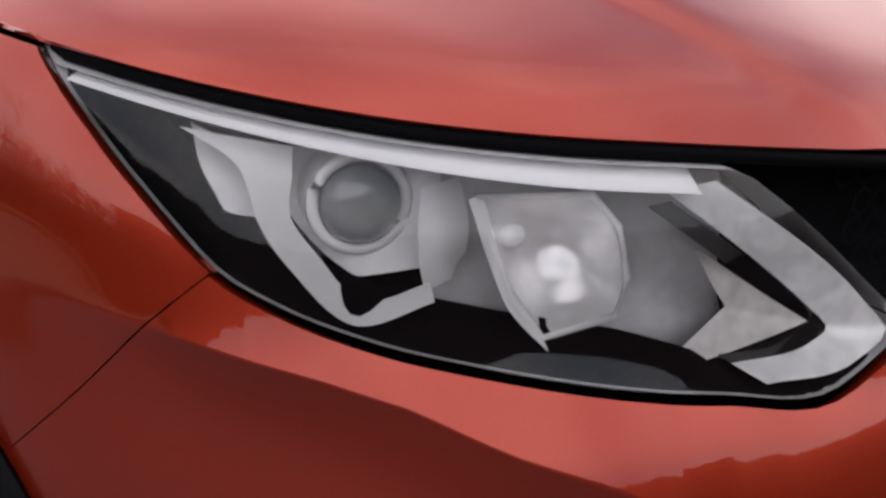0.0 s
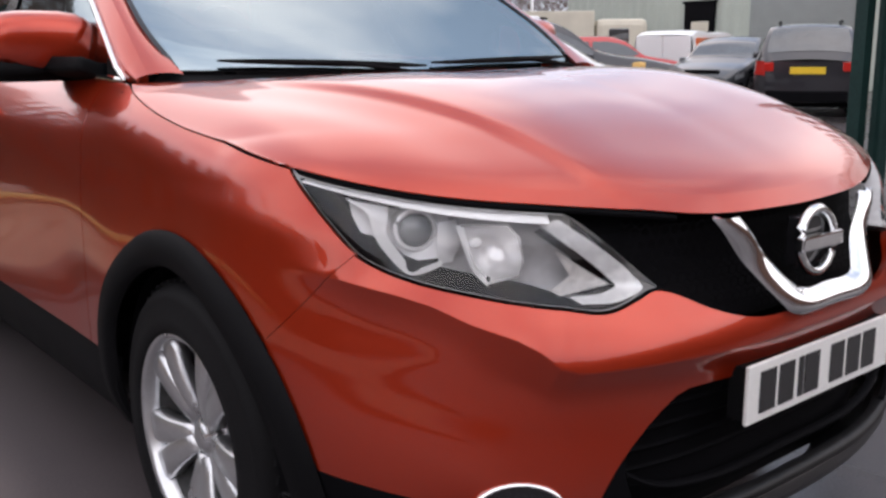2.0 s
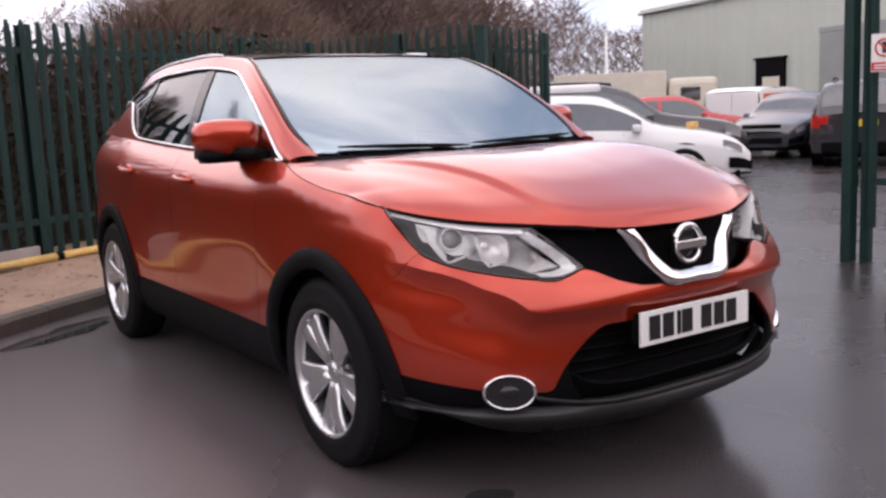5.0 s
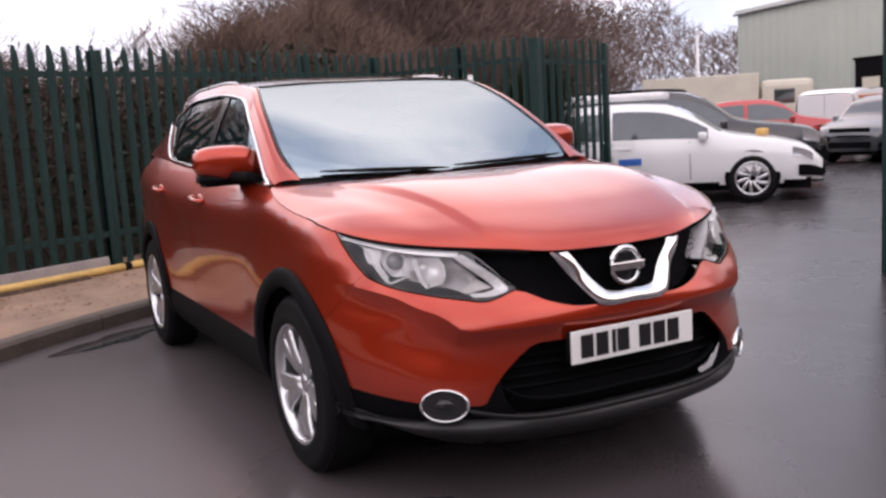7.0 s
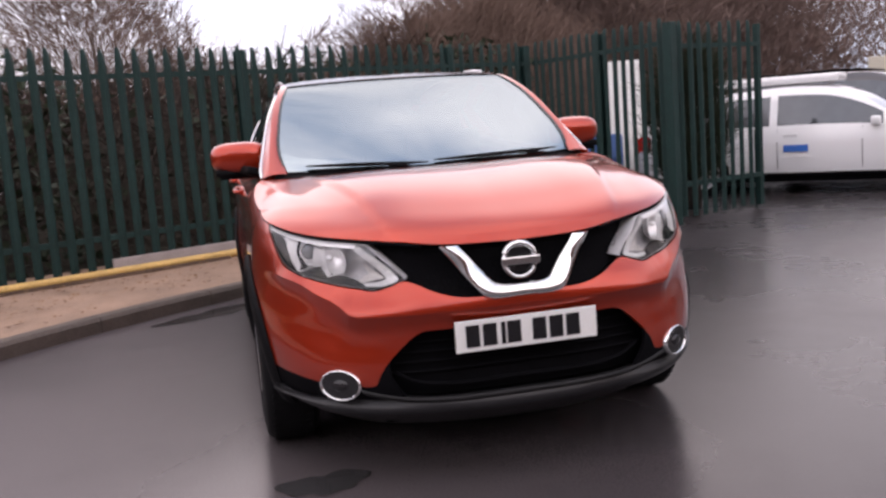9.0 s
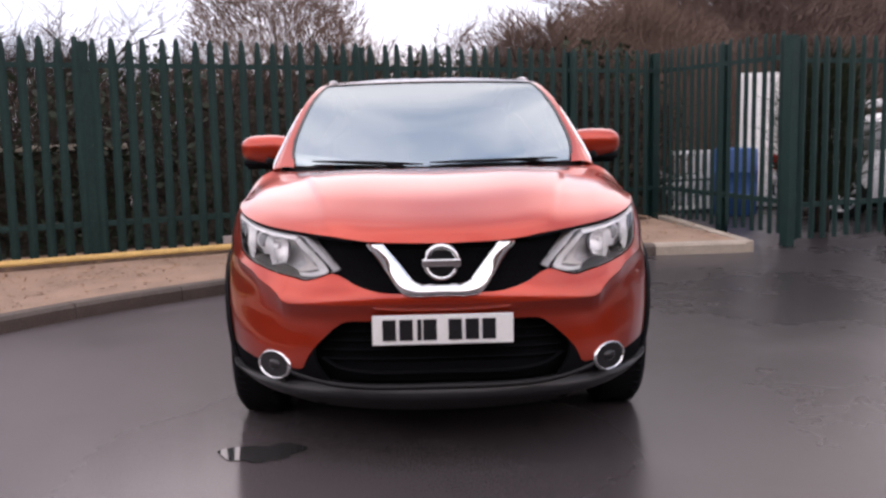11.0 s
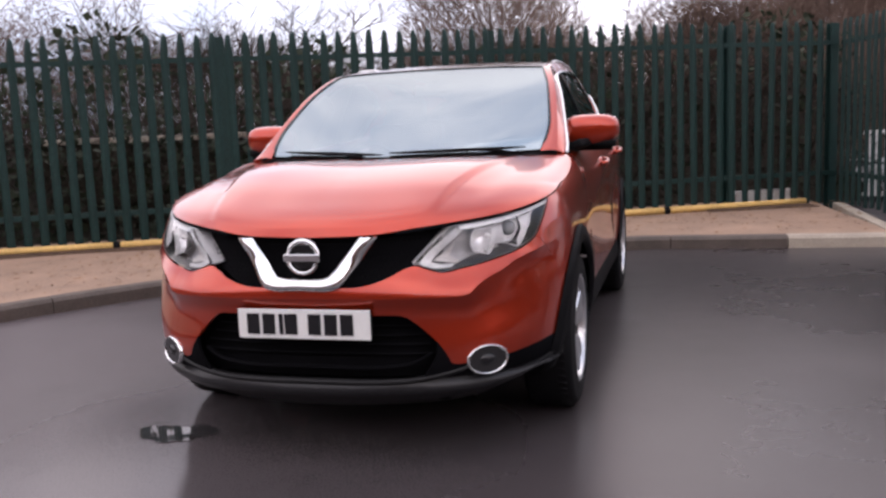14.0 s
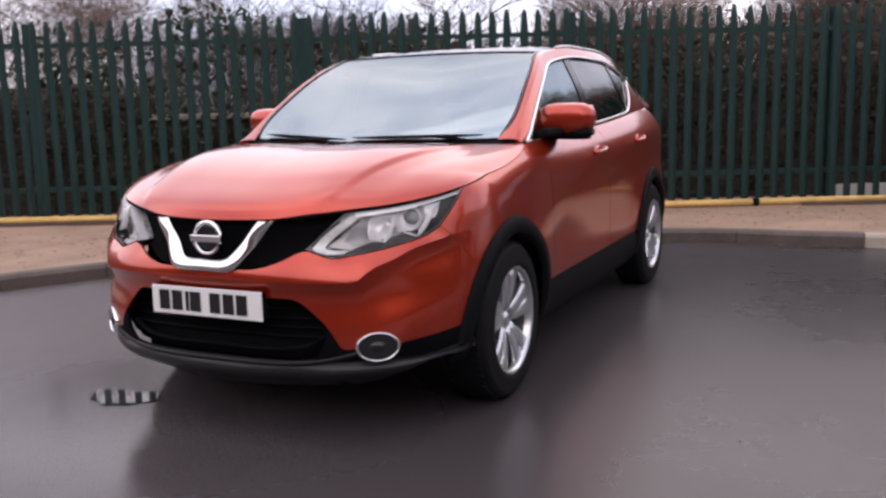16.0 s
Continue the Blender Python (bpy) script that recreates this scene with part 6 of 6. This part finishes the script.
def sticks(name, label, spots, material, kind="stuff", category="scrub"):
    """Thin tapering twigs as crossed blades: spots yields (base, tip, width)."""
    vs, fs = [], []
    for a, b, w in spots:
        d = b - a
        s = d.cross(Vector((0.3, 0.9, 0.2)))
        s = (s.normalized() if s.length > 1e-6 else Vector((1, 0, 0))) * w
        k = len(vs)
        mid = a.lerp(b, 0.55) + s * 2.0
        vs += [a - s, a + s, mid - s * 0.7, mid + s * 0.7, b]
        fs += [(k, k+1, k+3, k+2), (k+2, k+3, k+4)]
    me = bpy.data.meshes.new(name)
    me.from_pydata([tuple(v) for v in vs], [], fs)
    me.materials.append(material)
    return new(name, me)


R = random.Random(21)


def scrub_spots(n, umin, umax, dmin, dmax, zlo, zhi, ln, w):
    for _ in range(n):
        u, dd = R.uniform(umin, umax), R.uniform(dmin, dmax)
        if 6.2 < u < 10.2 and dd < 2.6 and R.random() < 0.8:
            continue
        hill = (zhi - 0.65 * ramp01(10.5, 8.5, u)) * (0.72 + 0.28 * noise.noise(Vector((u * 0.45, dd * 0.4, 7))) + 0.12 * noise.noise(Vector((u * 1.7, 3, dd))))
        p = FENCE_A + fd * u + fn * dd
        z = zlo + (hill - zlo) * R.random() ** 0.8
        up = Vector((R.gauss(0, 0.7), R.gauss(0, 0.7), R.uniform(0.1, 1.2))).normalized()
        a = Vector((p.x, p.y, z))
        yield a, a + up * ln * R.uniform(0.4, 1.3), w * R.uniform(0.6, 1.5)


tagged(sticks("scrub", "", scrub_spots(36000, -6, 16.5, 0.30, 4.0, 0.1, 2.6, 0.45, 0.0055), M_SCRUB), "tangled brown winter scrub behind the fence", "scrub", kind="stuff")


def leaf_spots(n):
    vs, fs = [], []
    for _ in range(n):
        u, dd = R.uniform(-6, 16.4), R.uniform(0.5, 2.4)
        if noise.noise(Vector((u * 0.5, dd, 1.0))) < -0.12:
            continue
        p = FENCE_A + fd * u + fn * dd
        z = R.uniform(0.1, 1.65 + 0.5 * noise.noise(Vector((u * 0.6, 5, 0))) + 0.3 * dd)
        s = R.uniform(0.025, 0.06)
        a, b = Vector((R.gauss(0, 1), R.gauss(0, 1), R.gauss(0, 1))).normalized() * s, Vector((R.gauss(0, 1), R.gauss(0, 1), R.gauss(0, 1))).normalized() * s
        c = Vector((p.x, p.y, z))
        k = len(vs)
        vs += [tuple(c - a), tuple(c + b), tuple(c + a), tuple(c - b)]
        fs.append((k, k+1, k+2, k+3))
    me = bpy.data.meshes.new("ivy")
    me.from_pydata(vs, [], fs)
    me.materials.append(M_IVY)
    return new("ivy", me)


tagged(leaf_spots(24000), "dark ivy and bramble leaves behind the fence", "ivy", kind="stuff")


def bare_tree(x, y, height, spread_k, seed, label, twigs=1.0, stout=1.0, lean=0.0):
    """A tapered trunk that forks into limbs, and limbs that end in fine twigs."""
    r = random.Random(seed)
    t = thing("bare_tree", label, "tree", pose(x, y, 0), group="trees behind the fence")
    limbs, tw = [], []

    def grow(p, d, length, rad, level):
        pts, rads = [p.copy()], [rad]
        n = 5
        for i in range(n):
            d = (d + Vector((r.gauss(0, 0.16), r.gauss(0, 0.16), r.gauss(0.03, 0.10)))).normalized()
            p = p + d * length / n
            pts.append(p.copy()); rads.append(max(0.004 * stout, rad * (1 - 0.13 * (i + 1))))
        limbs.append((pts, rads, 7 if level == 0 else (5 if level < 3 else 3)))
        kids = (4, 4, 4, 3)[level] if level < 4 else 0
        if level >= 3:
            for _ in range(int(7 * twigs)):
                q = pts[r.randrange(1, n + 1)]
                e = (d + Vector((r.gauss(0, 0.7), r.gauss(0, 0.7), r.gauss(0.15, 0.5)))).normalized() * r.uniform(0.15, 0.5)
                tw.append((q, q + e, 0.0035))
            if level > 3:
                return
        for k in range(kids):
            i = r.randrange(2, n + 1)
            a = r.uniform(0, 6.28)
            out = Vector((math.cos(a), math.sin(a), r.uniform(-0.1, 0.7) / spread_k))
            nd = (d * 0.55 + out * spread_k).normalized()
            grow(pts[i], nd, length * r.uniform(0.55, 0.8), rads[i] * 0.62, level + 1)
    grow(Vector((0, 0, 0)), Vector((lean, 0, 1)).normalized(), height * 0.40, 0.035 * stout * height / 2, 0)
    bm = tube(limbs[0][0], limbs[0][1], 8)
    part("trunk", bm, M_BARK, t, "", True)
    vs, fs = [], []
    for pts, rads, sides in limbs[1:]:
        base = None
        for i, (q, rad) in enumerate(zip(pts, rads)):
            dd = (pts[min(i + 1, len(pts) - 1)] - pts[max(i - 1, 0)]).normalized()
            ux = dd.cross(Vector((0.21, 0.4, 0.9))).normalized(); uy = ux.cross(dd)
            k = len(vs)
            vs += [tuple(q + (ux * math.cos(j * 6.2832 / sides) + uy * math.sin(j * 6.2832 / sides)) * rad) for j in range(sides)]
            if base is not None:
                fs += [(base + j, base + (j + 1) % sides, k + (j + 1) % sides, k + j) for j in range(sides)]
            base = k
    me = bpy.data.meshes.new("crown"); me.from_pydata(vs, [], fs); me.materials.append(M_BARK)
    o = new("crown", me); o.parent = t
    o = sticks("twig_spray", "", tw, M_TWIG); o.parent = t
    tagged(o, kind="stuff")
    return t


bare_tree(-9.0, 19.6, 8.4, 0.9, 1, "bare spreading winter tree with thin limbs", 0.5, 1.8)
bare_tree(-7.4, 7.6, 4.4, 0.8, 2, "bare twiggy winter tree behind the fence", 1.2)
bare_tree(1.2, 11.4, 4.0, 0.9, 3, "low twiggy bare tree behind the fence", 1.3)
bare_tree(5.2, 13.4, 5.2, 1.25, 4, "wide bare tree with long drooping limbs", 0.9)
bare_tree(-0.6, 13.6, 4.6, 0.8, 5, "bare brown tree above the scrub", 1.2)
bare_tree(5.8, 16.2, 5.0, 1.0, 6, "bare brown tree beside the yard", 1.2)
bare_tree(3.2, 14.6, 5.4, 0.9, 8, "tall bare tree behind the scrub", 1.2)
bare_tree(-10.5, 5.5, 4.4, 0.8, 9, "bare twiggy tree at the fence", 1.2)


def clump_spots(cx, cy, rx, ry, z0, z1, n, ln, w):
    for _ in range(n):
        a, k = R.uniform(0, 6.2832), math.sqrt(R.random())
        lump = 1 + 0.25 * noise.noise(Vector((math.cos(a) * 1.5 + cx, math.sin(a) * 1.5 + cy, 0)))
        h = R.random()
        wide = math.sqrt(max(0.03, 1 - (2 * h - 0.9) ** 2 / 1.25))
        p = Vector((cx + rx * lump * k * wide * math.cos(a), cy + ry * lump * k * wide * math.sin(a), z0 + (z1 - z0) * h * lump))
        d = Vector((math.cos(a) * 0.5 + R.gauss(0, 0.4), math.sin(a) * 0.5 + R.gauss(0, 0.4), R.uniform(0.2, 1.2))).normalized()
        yield p, p + d * ln * R.uniform(0.5, 1.3), w * R.uniform(0.6, 1.4)


def dense_bush(cx, cy, rx, ry, z1, n, label, material=None, w=0.0045):
    b = thing("dense_shrub", label, "shrub", pose(0, 0, 0), group="shrubs behind the fence")
    o = sticks("twig_mass", "", clump_spots(cx, cy, rx, ry, 0.3, z1, n, 0.42, w), material or M_TWIG)
    o.parent = b
    tagged(o, kind="stuff")
    bm = tube([(cx, cy, 0), (cx + 0.05, cy, z1 * 0.35), (cx, cy + 0.05, z1 * 0.7)], [0.12, 0.08, 0.03], 7)
    part("stem", bm, M_BARK, b, "", True)


dense_bush(4.55, 7.35, 0.42, 0.38, 1.75, 3500, "dark ivy-clad shrub behind the gate leaf", M_IVY)
dense_bush(-3.6, 21.0, 2.4, 2.0, 5.6, 15000, "dense rounded brown shrub behind the fence", None, 0.008)
dense_bush(3.4, 12.2, 2.2, 1.4, 3.0, 12000, "dense brown winter shrub behind the fence")
dense_bush(6.2, 14.5, 3.0, 1.6, 4.7, 24000, "dense brown winter shrub beside the yard", M_HAZE, 0.010)
dense_bush(12.0, 20.6, 4.2, 1.6, 4.5, 24000, "dense brown winter hedge beyond the yard", M_HAZE, 0.014)
dense_bush(-5.6, 9.2, 3.4, 0.9, 2.2, 14000, "low dark winter hedge beyond the fence", M_SCRUB)
dense_bush(1.9, 11.2, 1.4, 0.9, 2.7, 7000, "dense brown winter shrub behind the fence")
dense_bush(-15.5, 13.5, 3.0, 2.4, 4.6, 13000, "dense brown winter shrub behind the fence")


def far_spots():
    for _ in range(80000):
        a = R.uniform(radians(38), radians(175))
        rad = R.uniform(26, 42) if a > 0.84 else R.uniform(38, 45)
        top = 3.2 + 1.8 * ramp01(118, 130, math.degrees(a)) + 1.5 * ramp01(81, 75, math.degrees(a)) + 1.0 * noise.noise(Vector((a * 6, 0, 3))) + 0.8 * noise.noise(Vector((a * 22, 0, 3)))
        p = Vector((rad * math.cos(a), rad * math.sin(a), R.uniform(0, 1) ** 0.8 * top))
        yield p, p + Vector((R.gauss(0, 0.5), R.gauss(0, 0.5), R.uniform(0.2, 1.0))) * 0.6, 0.014


tagged(sticks("far_woods", "", far_spots(), M_HAZE), "hazy line of bare brown woods far off", "woods", kind="stuff")
